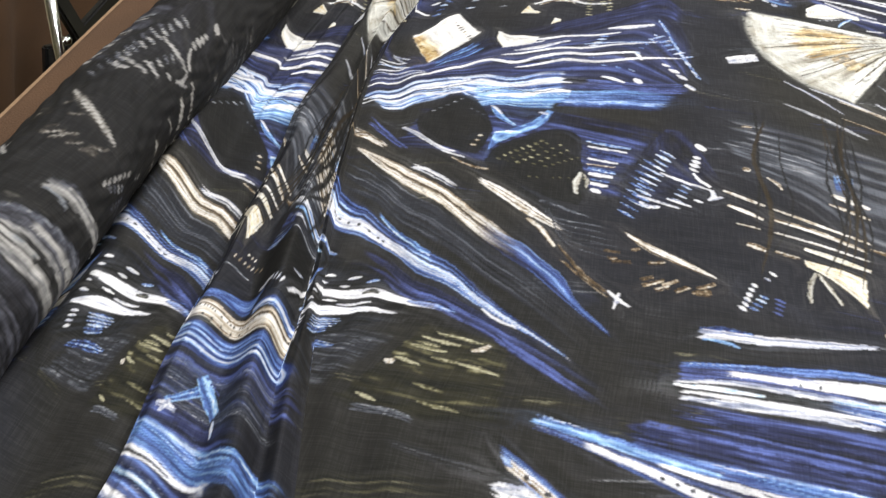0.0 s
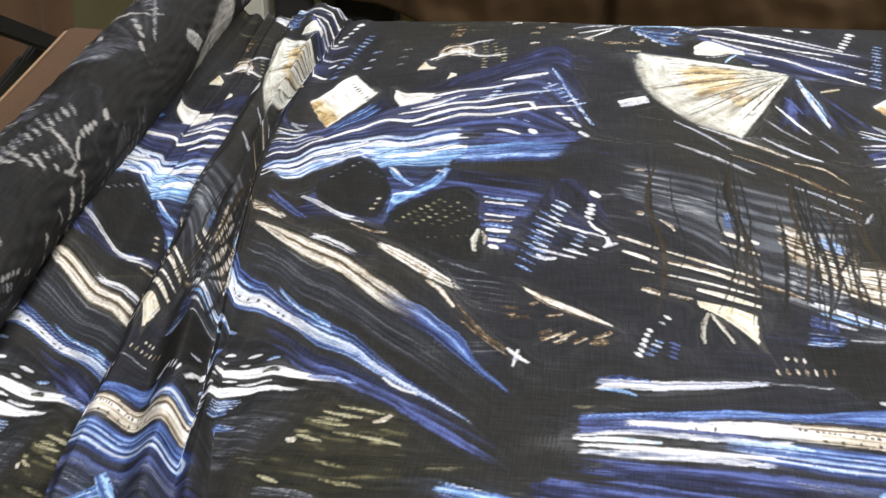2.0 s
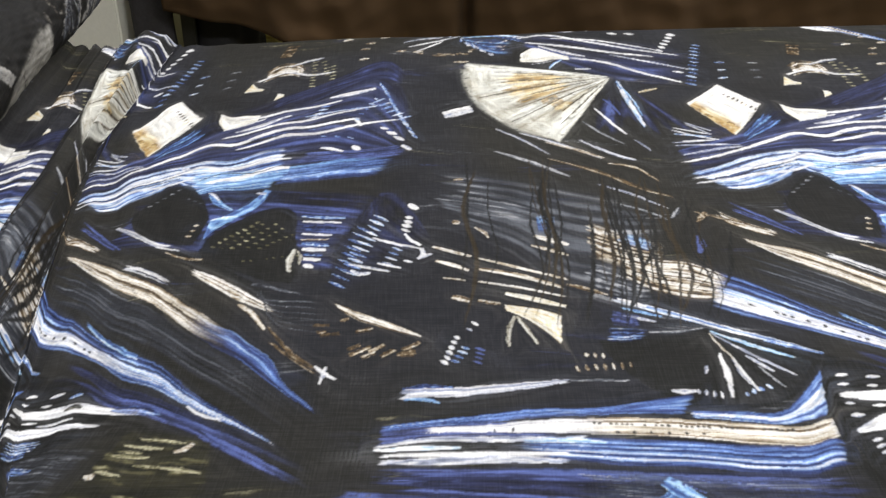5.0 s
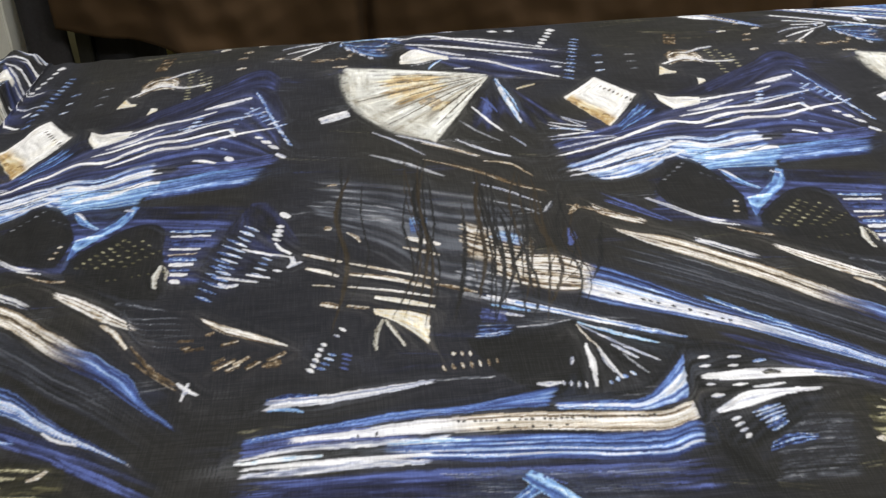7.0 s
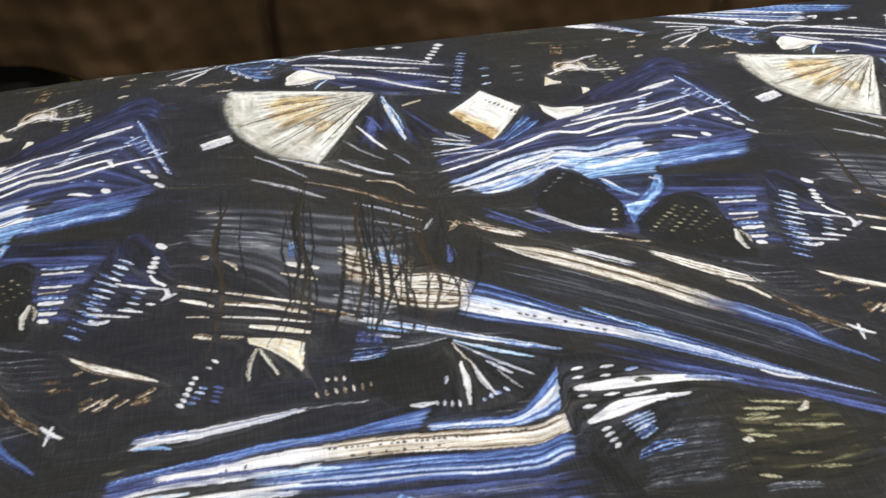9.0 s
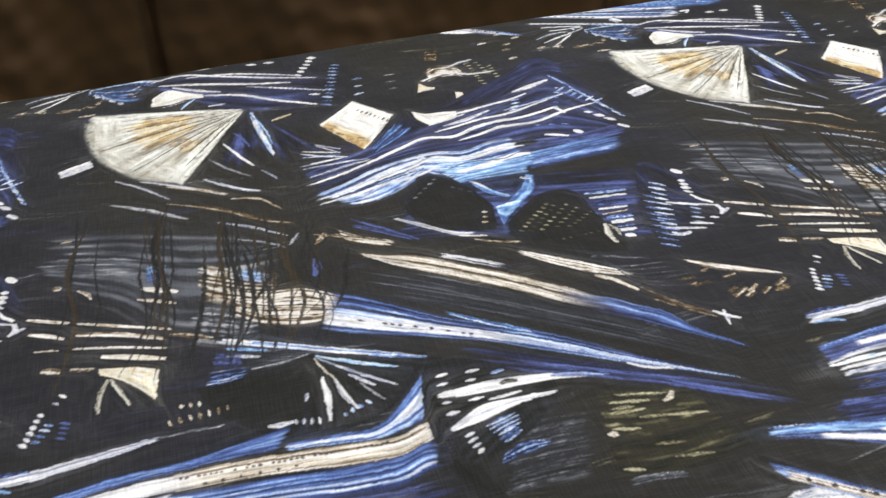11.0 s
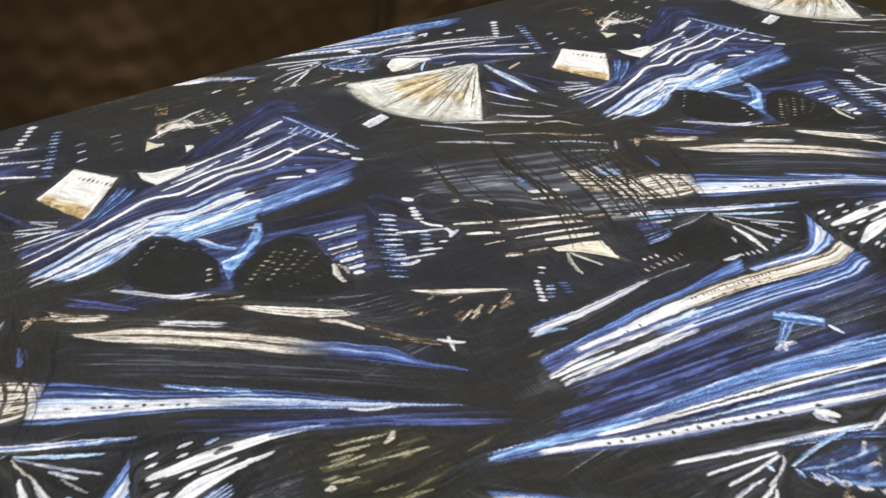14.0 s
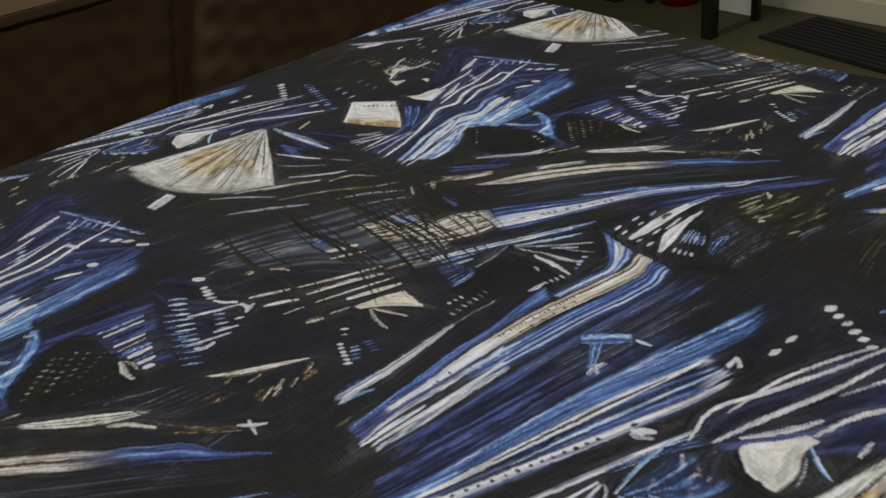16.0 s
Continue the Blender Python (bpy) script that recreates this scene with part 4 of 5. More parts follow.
dab(((0.034, -0.307), (0.058, -0.306), (0.082, -0.301)), .006, .003, ASH, .42, 835, .5)
dab(((-0.138, -0.190), (-0.120, -0.198), (-0.102, -0.206)), .009, .006, GOLD, .34, 836, .2)
dab(((-0.098, -0.208), (-0.060, -0.224), (-0.019, -0.240)), .007, .004, GOLD, .32, 837, .3)
dab(((-0.135, -0.212), (-0.120, -0.218), (-0.104, -0.227)), .011, .006, GOLD, .30, 838, .3)
dab(((-0.097, -0.224), (-0.061, -0.235), (-0.024, -0.252)), .013, .008, GOLD, .33, 839, .3)
dab(((-0.128, -0.237), (-0.117, -0.239), (-0.108, -0.241)), .004, .003, GOLD, .15, 840, .3)
dab(((-0.099, -0.242), (-0.062, -0.252), (-0.024, -0.264)), .006, .004, GOLD, .32, 841, .3)
dab(((-0.077, -0.259), (-0.053, -0.267), (-0.026, -0.277)), .014, .007, CREAM, .25, 842, .2)
dab(((-0.121, -0.263), (-0.114, -0.265), (-0.106, -0.269)), .014, .010, GOLD, .26, 843, .2)
dab(((-0.099, -0.268), (-0.091, -0.271), (-0.081, -0.273)), .008, .006, GOLD, .14, 844, .4)
dab(((-0.023, -0.246), (-0.005, -0.253), (0.011, -0.261)), .012, .006, GOLD, .08, 845, .6)
ribbon([(-0.079, -0.274), (-0.078, -0.281), (-0.065, -0.277), (-0.062, -0.292), (-0.050, -0.280), (-0.048, -0.307), (-0.031, -0.288), (-0.036, -0.324)], CREAM, 9, .18, .9, .03, (), 846, 12, 0, .05, 1, .2)
dab(((-0.070, -0.288), (-0.076, -0.303), (-0.079, -0.325)), .008, .004, SHELL, -.10, 847, .3)
dab(((-0.069, -0.288), (-0.062, -0.305), (-0.054, -0.323)), .008, .004, SHELL, -.12, 848, .3)
dab(((-0.117, -0.153), (-0.111, -0.150)), .016, .012, GOLD, .30, 849, .2)
dab(((-0.113, -0.078), (-0.102, -0.077)), .008, .005, GOLD, .22, 850, .2)
dab(((0.112, -0.152), (0.124, -0.134)), .014, .010, GOLD, .28, 851, .2)
dab(((0.089, -0.146), (0.100, -0.127)), .012, .008, ASH, .35, 852, .4)
dab(((0.108, -0.173), (0.108, -0.187), (0.103, -0.201)), .018, .008, NAVY, .42, 853, .4)
thread_rng = random.Random(5)
for i in range(40):
    fx = thread_rng.choice((.12, .34, .36, .40, .50, .56, .62, .70, .78, .86)) + thread_rng.uniform(-.05, .05)
    top, low = .01 - .14 * fx + thread_rng.uniform(-.06, .03), -.29 + thread_rng.uniform(-.04, .06)
    cx = -.13 + .28 * fx
    sway = [thread_rng.uniform(-.008, .008) for _ in range(4)]
    brush(((cx + .012 + sway[0], top), (cx + .002 + sway[1], top * .67 + low * .33), (cx + .004 + sway[2], top * .33 + low * .67), (cx - .012 + sway[3], low)), thread_rng.choice((.002, .003, .004, .005, .008)), .0015, UMBER if i % 3 == 0 else SOOT, 0, 700 + i, .1, .25)
# -- domes, twig, striped block
ribbon([(0.203, -0.118), (0.205, -0.125), (0.230, -0.077), (0.214, -0.149), (0.251, -0.059), (0.229, -0.163), (0.272, -0.083), (0.249, -0.171), (0.291, -0.135), (0.279, -0.175)], SOOT, 4, 0, .3, .01, (), 860, 6, 0, .03, 1, 0)
ribbon([(0.287, -0.172), (0.285, -0.184), (0.321, -0.137), (0.295, -0.208), (0.347, -0.122), (0.313, -0.218), (0.371, -0.128), (0.331, -0.227), (0.379, -0.180), (0.355, -0.238), (0.388, -0.222), (0.379, -0.244)], SOOT, 4, 0, .3, .01, (), 861, 6, 0, .03, 1, 0)
rungs((0.216, -0.099), (0.222, -0.097), (0.243, -0.071), (0.249, -0.069), 5, .0042, ASH, .25, 862, 1)
rungs((0.274, -0.141), (0.280, -0.142), (0.268, -0.158), (0.275, -0.159), 3, .006, GOLD, .2, 865, 1)
rungs((0.258, -0.089), (0.263, -0.091), (0.273, -0.099), (0.278, -0.102), 3, .004, ASH, .2, 868, 1)
rungs((0.297, -0.181), (0.301, -0.184), (0.335, -0.144), (0.340, -0.147), 8, .0045, OLIVE, 0.29, 870, 1)
rungs((0.305, -0.184), (0.309, -0.187), (0.341, -0.149), (0.345, -0.152), 7, .0038, OLIVE, 0.12, 880, 1)
rungs((0.315, -0.185), (0.321, -0.187), (0.353, -0.151), (0.357, -0.153), 7, .0045, OLIVE, 0.27, 890, 1)
rungs((0.331, -0.184), (0.336, -0.186), (0.361, -0.158), (0.365, -0.161), 6, .0040, OLIVE, 0.17, 900, 1)
rungs((0.342, -0.187), (0.347, -0.189), (0.372, -0.169), (0.376, -0.171), 6, .0038, OLIVE, 0.12, 910, 1)
rungs((0.329, -0.205), (0.332, -0.208), (0.380, -0.202), (0.383, -0.204), 8, .0036, OLIVE, 0.02, 918, .8)
dab(((0.191, -0.129), (0.214, -0.149), (0.240, -0.174), (0.267, -0.183)), .008, .003, WHITES, .26, 920, .4)
dab(((0.282, -0.085), (0.291, -0.101), (0.311, -0.121)), .016, .006, SKY, .12, 921, .3)
dab(((0.281, -0.083), (0.288, -0.090), (0.295, -0.102)), .008, .003, WHITES, .36, 922, .2)
dab(((0.342, -0.085), (0.331, -0.111), (0.310, -0.134), (0.292, -0.155)), .026, .014, SKY, .08, 923, .3)
dab(((0.330, -0.090), (0.341, -0.094)), .010, .008, WHITES, .28, 924, .2)
ribbon([(0.291, -0.135), (0.288, -0.153), (0.301, -0.132), (0.287, -0.167), (0.320, -0.130), (0.288, -0.167)], SKY, 6, .0, 1.2, .02, (.9, .4, .8, .3, .9), 925, 6, 0, .05, 1, .2)
dab(((0.379, -0.138), (0.397, -0.141), (0.423, -0.143)), .009, 0.0063, BLUE, .16, 1500, .1)
dab(((0.380, -0.147), (0.399, -0.149), (0.421, -0.151)), .007, 0.0049, WHITES, .34, 1501, .1)
dab(((0.381, -0.158), (0.400, -0.160), (0.417, -0.161)), .020, 0.0140, BLUE, -.02, 1502, .1)
dab(((0.384, -0.184), (0.399, -0.186), (0.411, -0.187)), .012, 0.0084, BLUE, .22, 1503, .1)
dab(((0.385, -0.193), (0.398, -0.194), (0.409, -0.194)), .012, 0.0084, WHITES, .40, 1504, .1)
dab(((0.386, -0.201), (0.397, -0.202), (0.406, -0.202)), .008, 0.0056, BLUE, .0, 1505, .1)
dab(((0.387, -0.208), (0.396, -0.209), (0.404, -0.209)), .011, 0.0077, WHITES, .38, 1506, .1)
dab(((0.383, -0.168), (0.401, -0.170), (0.413, -0.171)), .007, .006, WHITES, .36, 927, .1)
dab(((0.382, -0.178), (0.397, -0.178), (0.411, -0.178)), .006, .005, GOLD, .22, 928, .1)
dab(((0.388, -0.217), (0.398, -0.221)), .014, .010, WHITES, .38, 929, .1)
# -- comb, dotted hook
ribbon([(-0.221, -0.173), (-0.232, -0.254), (-0.202, -0.131), (-0.212, -0.254), (-0.175, -0.131), (-0.180, -0.237)], NAVY, 8, -.28, .8, .1, (), 930, 6, .1, .2, .7, .2)
rungs((-0.192, -0.137), (-0.178, -0.149), (-0.219, -0.224), (-0.202, -0.233), 11, .0058, BLUE, .26, 931, 1, .1)
rungs((-0.207, -0.157), (-0.194, -0.167), (-0.229, -0.240), (-0.212, -0.251), 9, .0050, BLUE, .14, 944, 1, .1)
rungs((-0.175, -0.190), (-0.164, -0.196), (-0.182, -0.213), (-0.171, -0.219), 4, .0045, BLUE, .20, 955, 1)
dab(((-0.159, -0.120), (-0.149, -0.130)), .016, .013, WHITES, .42, 960, .05)
rungs((-0.162, -0.142), (-0.153, -0.145), (-0.166, -0.161), (-0.157, -0.167), 4, .0085, WHITES, .42, 961, 1)
dab(((-0.163, -0.169), (-0.156, -0.181), (-0.147, -0.189)), .008, .006, WHITES, .40, 966, .05)
dab(((-0.192, -0.176), (-0.171, -0.185), (-0.145, -0.194)), .008, .005, WHITES, .40, 967, .05)
dab(((-0.147, -0.192), (-0.146, -0.204), (-0.151, -0.210)), .011, .008, WHITES, .42, 968, .05)
dab(((-0.149, -0.208), (-0.142, -0.204), (-0.138, -0.201)), .008, .005, WHITES, .40, 969, .05)
dab(((-0.212, -0.216), (-0.195, -0.222), (-0.175, -0.227)), .007, .004, WHITES, .38, 970, .1)
dab(((-0.210, -0.225), (-0.200, -0.231), (-0.192, -0.229)), .012, .006, WHITES, .40, 971, .1)
dab(((-0.187, -0.215), (-0.177, -0.218), (-0.165, -0.222)), .007, .004, WHITES, .36, 972, .1)
dab(((-0.163, -0.211), (-0.155, -0.214)), .007, .005, WHITES, .34, 973, .1)
dab(((-0.266, -0.228), (-0.266, -0.208), (-0.262, -0.192)), .013, .006, SHELL, .0, 974, .2)
dab(((-0.257, -0.217), (-0.256, -0.204), (-0.260, -0.194)), .007, .004, SHELL, -.1, 975, .2)
# -- dotted side row and crumbs under the patch
rungs((-0.106, -0.295), (-0.100, -0.300), (-0.111, -0.302), (-0.107, -0.306), 2, .0048, WHITES, .32, 976, 1)
rungs((-0.122, -0.311), (-0.117, -0.315), (-0.134, -0.338), (-0.128, -0.343), 6, .0066, WHITES, .34, 979, 1)
rungs((-0.117, -0.323), (-0.109, -0.327), (-0.127, -0.337), (-0.119, -0.341), 4, .0042, BLUE, .16, 986, 1)
rungs((-0.105, -0.325), (-0.096, -0.329), (-0.109, -0.339), (-0.101, -0.343), 4, .0040, NAVY, .5, 991, 1)
rungs((-0.029, -0.346), (-0.028, -0.354), (0.012, -0.341), (0.012, -0.349), 7, .0036, GOLD, .22, 996, .9)
rungs((-0.020, -0.332), (-0.019, -0.337), (-0.007, -0.332), (-0.007, -0.338), 3, .0045, GOLD, .3, 1004, 1)
# -- dark disc with pale ribs
dab(((0.125, -0.315), (0.146, -0.323), (0.169, -0.332)), .009, .003, BLUE, .36, 1010, .2)
dab(((0.084, -0.304), (0.110, -0.319), (0.145, -0.337)), .009, .003, SKY, .30, 1011, .2)
dab(((0.083, -0.305), (0.113, -0.334), (0.140, -0.357)), .006, .003, WHITES, .32, 1012, .3)
dab(((0.105, -0.333), (0.114, -0.342), (0.123, -0.352)), .008, .004, WHITES, .34, 1013, .2)
dab(((0.095, -0.335), (0.097, -0.353), (0.106, -0.374)), .011, .004, WHITES, .38, 1014, .2)
dab(((0.085, -0.330), (0.085, -0.353), (0.082, -0.381)), .011, .004, WHITES, .36, 1015, .2)
dab(((0.083, -0.307), (0.089, -0.324), (0.096, -0.339)), .004, .002, GOLD, .2, 1016, .4)
dab(((0.112, -0.345), (0.119, -0.358), (0.126, -0.369)), .005, .003, ASH, .4, 1017, .3)
rungs((0.058, -0.370), (0.058, -0.376), (0.075, -0.373), (0.074, -0.381), 4, .0042, WHITES, .24, 1018, 1)
rungs((0.094, -0.373), (0.095, -0.378), (0.112, -0.365), (0.115, -0.370), 4, .0050, BLUE, .26, 1023, 1)
dab(((0.067, -0.354), (0.071, -0.345)), .006, .004, WHITES, .3, 1028, .2)
dab(((0.037, -0.372), (0.046, -0.373), (0.057, -0.372)), .011, .004, WHITES, .40, 1029, .1)
# -- dark fan with pale ribs
ribbon([(0.177, -0.337), (0.142, -0.443), (0.201, -0.340), (0.168, -0.447), (0.227, -0.360), (0.200, -0.440), (0.255, -0.383), (0.250, -0.402)], SOOT, 5, 0, .3, .02, (), 1030, 6, 0, .04, .95, 0)
ribbon([(0.168, -0.330), (0.180, -0.333), (0.157, -0.360), (0.171, -0.361), (0.150, -0.389), (0.164, -0.391), (0.149, -0.417), (0.165, -0.419), (0.152, -0.444), (0.172, -0.448), (0.162, -0.471), (0.180, -0.474), (0.168, -0.489), (0.186, -0.491)], SOOT, 4, 0, .3, .01, (), 1031, 8, 0, .02, 1, 0)
ribbon([(0.161, -0.376), (0.162, -0.379), (0.190, -0.372), (0.187, -0.383), (0.221, -0.372), (0.217, -0.383), (0.256, -0.376), (0.254, -0.383), (0.284, -0.382), (0.281, -0.387)], WHITES, 3, .40, .4, .02, (), 1032, 8, 0, .06, 1, .1)
ribbon([(0.253, -0.374), (0.251, -0.379), (0.278, -0.377), (0.274, -0.386), (0.298, -0.388), (0.298, -0.390)], BLUE, 5, .02, .9, .05, (), 1033, 8, .1, .1, .9, .2)
dab(((0.212, -0.377), (0.220, -0.375), (0.227, -0.377)), .012, .006, OLIVE, .0, 1034, .1)
ribbon([(0.161, -0.413), (0.163, -0.415), (0.190, -0.396), (0.187, -0.411), (0.218, -0.394), (0.216, -0.402), (0.251, -0.395), (0.250, -0.397)], WHITES, 3, .40, .4, .02, (), 1035, 8, 0, .06, 1, .1)
rungs((0.168, -0.356), (0.179, -0.354), (0.163, -0.385), (0.173, -0.385), 4, .0055, WHITES, .34, 1036, .9)
rungs((0.190, -0.357), (0.203, -0.357), (0.188, -0.367), (0.198, -0.366), 2, .0055, WHITES, .34, 1041, 1)
rungs((0.209, -0.363), (0.222, -0.362), (0.208, -0.364), (0.221, -0.364), 1, .006, BLUE, .30, 1044, 1)
rungs((0.164, -0.398), (0.175, -0.397), (0.184, -0.388), (0.197, -0.387), 2, .006, WHITES, .32, 1046, 1)
rungs((0.169, -0.422), (0.179, -0.419), (0.174, -0.439), (0.180, -0.435), 4, .0052, WHITES, .28, 1049, 1)
dab(((0.197, -0.391), (0.211, -0.390), (0.225, -0.388)), .006, .003, WHITES, .3, 1054, .3)
rungs((0.188, -0.416), (0.213, -0.408), (0.193, -0.435), (0.211, -0.426), 6, .0050, BLUE, .18, 1055, 1)
ribbon([(0.185, -0.453), (0.191, -0.445), (0.205, -0.448), (0.207, -0.438), (0.230, -0.444), (0.229, -0.441)], BLUE, 6, -.05, 1.0, .06, (), 1062, 8, .1, .1, 1, .2)


# ---- room ----
TABLE_Z = 0.76


def room():
    floor = part("floor", box(-4.0, -3.2, -0.1, 4.02, 3.6, 0.0), CARPET, label="olive green low-pile carpet floor")
    tagged(floor, category="floor", kind="structure")
    for name, dims in (("wall_east", (4.02, -3.2, 0, 4.16, 3.6, 2.7)), ("wall_west", (-4.14, -3.2, 0, -4.0, 3.6, 2.7)), ("wall_north", (-4.14, 3.6, 0, 4.16, 3.74, 2.7)), ("wall_south", (-4.14, -3.34, 0, 4.16, -3.2, 2.7))):
        tagged(part(name, box(*dims), WALL, label="plain cream painted room wall"), category="wall", kind="structure")
    tagged(part("ceiling", box(-4.14, -3.34, 2.7, 4.16, 3.74, 2.8), CEIL, label="plain white painted ceiling"), category="ceiling", kind="structure")
    tagged(part("baseboard", box(4.0, -3.2, 0.0, 4.018, 3.6, 0.09, 0.003), WALL, label="low cream painted baseboard"), category="baseboard", kind="structure")


room()


# ---- the printed fabric, laid over the table, gathered in folds beside the bolt ----
def foot(y):
    return -0.455 + 0.19 * np.maximum(0, -(y + 0.1)) ** 1.4 + 0.12 * np.maximum(0, y + 0.04)


def far_edge(x):
    return 0.274 + 0.085 * x - 0.12 * np.minimum(x, 0) ** 2 - .013 * soft(.25, -.1, x)


RIGHT, NEAR, ROUND = 1.285, -0.80, 0.012


def over_edge(d):
    """Arc length d past an edge: how far out and how far down the cloth hangs."""
    ang = np.clip(d / ROUND, 0, math.pi / 2)
    out = np.where(d < 0, d, ROUND * np.sin(ang))
    down = np.where(d < 0, 0, ROUND * (1 - np.cos(ang)) + np.maximum(0, d - ROUND * math.pi / 2))
    return out, down


def knots(y, at, values):
    """A soft line through a few values along the fold."""
    i = np.interp(y, at, np.arange(len(at)))
    lo = np.clip(np.floor(i).astype(int), 0, len(at) - 2)
    v, f = np.array(values, float), i - lo
    f = .5 * f + .5 * f * f * (3 - 2 * f)
    return v[lo] * (1 - f) + v[lo + 1] * f


def pull_s(y, away):
    return .055 * np.exp(-away / .12) * soft(-.50, -.36, y)


def pull_t(y, away):
    return (.03 + .065 * soft(-.3, 0, y)) * np.exp(-away / .14) * soft(-.47, -.36, y) + .008 * soft(-.36, -.47, y) * np.exp(-away / .4)


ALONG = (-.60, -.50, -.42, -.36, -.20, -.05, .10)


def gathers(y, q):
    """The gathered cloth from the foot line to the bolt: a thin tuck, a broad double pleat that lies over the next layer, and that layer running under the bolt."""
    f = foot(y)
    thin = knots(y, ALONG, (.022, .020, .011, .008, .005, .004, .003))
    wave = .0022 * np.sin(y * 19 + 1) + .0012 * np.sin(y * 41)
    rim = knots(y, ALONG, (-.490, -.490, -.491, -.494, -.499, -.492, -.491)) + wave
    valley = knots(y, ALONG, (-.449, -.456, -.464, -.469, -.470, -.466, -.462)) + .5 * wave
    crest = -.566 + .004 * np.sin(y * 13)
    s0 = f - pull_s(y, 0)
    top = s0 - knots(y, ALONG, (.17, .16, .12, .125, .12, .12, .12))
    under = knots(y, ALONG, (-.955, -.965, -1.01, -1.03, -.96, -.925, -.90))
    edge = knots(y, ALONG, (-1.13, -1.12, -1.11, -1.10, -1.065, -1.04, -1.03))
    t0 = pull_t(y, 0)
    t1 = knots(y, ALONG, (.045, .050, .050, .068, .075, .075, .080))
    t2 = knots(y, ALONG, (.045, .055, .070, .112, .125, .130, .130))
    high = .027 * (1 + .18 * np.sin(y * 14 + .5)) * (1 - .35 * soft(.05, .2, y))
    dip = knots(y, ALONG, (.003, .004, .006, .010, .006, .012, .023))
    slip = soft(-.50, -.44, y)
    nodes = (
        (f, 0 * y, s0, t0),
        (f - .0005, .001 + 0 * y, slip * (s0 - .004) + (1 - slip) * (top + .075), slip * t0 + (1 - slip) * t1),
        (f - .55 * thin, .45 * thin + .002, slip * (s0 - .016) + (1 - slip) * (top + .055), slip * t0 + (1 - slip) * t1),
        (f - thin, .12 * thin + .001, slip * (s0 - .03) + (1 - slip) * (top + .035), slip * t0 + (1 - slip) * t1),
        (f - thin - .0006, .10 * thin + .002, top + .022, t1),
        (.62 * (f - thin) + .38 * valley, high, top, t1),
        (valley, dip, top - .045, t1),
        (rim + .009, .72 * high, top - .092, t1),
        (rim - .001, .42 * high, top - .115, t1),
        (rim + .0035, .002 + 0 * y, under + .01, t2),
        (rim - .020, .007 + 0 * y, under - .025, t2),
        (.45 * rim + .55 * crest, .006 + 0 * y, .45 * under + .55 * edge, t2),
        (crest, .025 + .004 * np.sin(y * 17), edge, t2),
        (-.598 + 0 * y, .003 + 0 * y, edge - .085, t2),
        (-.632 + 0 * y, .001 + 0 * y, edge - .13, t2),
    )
    k = np.clip(np.floor(q).astype(int), 0, len(nodes) - 2)
    h = q - k
    soft_h = h * h * (3 - 2 * h)
    out = []
    for c in (0, 1, 2, 3):
        table = np.stack(np.broadcast_arrays(*[n[c][:, 0] for n in nodes]), 1)
        w = soft_h if c == 1 else h
        out.append(table[:, k[0]] * (1 - w) + table[:, k[0] + 1] * w)
    x, z, s, t = out
    # small accordion ripples in the under layer, and creases that run down the pleats
    far = soft(-.24, -.10, y) * (q > 9.6) * (q < 12) * np.sin(np.clip((q - 9.6) / 2.4, 0, 1) * math.pi)
    z = z + far * .0042 * np.sin(q * 9.5 + y * 16)
    t = t + far * .010 * np.sin(q * 9.5 + y * 16)
    body = (q > 4.2) * (q < 8)
    z = z + body * .0016 * np.sin(q * 5.1 + y * 33) * np.sin(y * 21 + q)
    return x, np.maximum(z, .0006), s, t


def cloth_grid():
    ty = np.concatenate([np.arange(NEAR, -.70, .006), np.arange(-.70, -.60, .0016), np.arange(-.60, -.12, .00105), np.arange(-.12, .10, .0016), np.arange(.10, .34, .0022), np.arange(.34, .52, .01)])
    q = np.concatenate([np.linspace(k + 1, k, n, endpoint=False) for k, n in ((13, 20), (12, 50), (11, 90), (10, 60), (9, 30), (8, 12), (7, 34), (6, 50), (5, 50), (4, 40), (3, 3), (2, 22), (1, 22), (0, 3))])[None, :]
    sx = np.concatenate([np.arange(0, 1.15, .0010), np.arange(1.15, 1.74, .0017), np.arange(1.74, 1.95, .01)])
    y = ty[:, None]
    f = foot(y)
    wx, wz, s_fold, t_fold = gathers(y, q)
    # flat part: s is the place on the table
    s_flat = f + sx[None, :] + y * 0
    dist = sx[None, :]
    rip = .0032 * np.sin(dist * 150 + 6 * np.sin(y * 9)) * np.exp(-dist / .05) * (1 - np.exp(-dist / .01))
    lump = .0012 * np.sin(s_flat * 21 + y * 13) * np.sin(y * 17 - s_flat * 6)
    z_flat = np.maximum(rip + lump, -.0006)
    x = np.concatenate([wx, s_flat], 1)
    z = np.concatenate([wz, z_flat], 1)
    yy = np.broadcast_to(y, x.shape).copy()
    # the hand-spread cloth lies pulled: towards the gathers, and back from the end
    away = sx[None, :] + 0 * y
    pulled = s_flat - pull_s(y, away) + .03 * soft(.85, 1.08, s_flat)
    shift = pull_t(y, away) + .0045 * np.sin(away * 105 + y * 14) * np.exp(-away / .10) * soft(0, .02, away) * soft(-.46, -.36, y)
    s = np.concatenate([s_fold, pulled], 1)
    t_own = yy + np.concatenate([t_fold, shift], 1)
    # over the right-hand end, then over the far edge
    end = RIGHT + .012 * np.sin(yy * 9)
    out, down = over_edge(x - end)
    x, z = end + out, z * (down <= 0) - down
    far = far_edge(x)
    out, down = over_edge(yy - far)
    ypos, z = far + out, z * np.exp(-down * 20) - down
    return x * K, ypos * K, z * K + TABLE_Z + .004, s, t_own


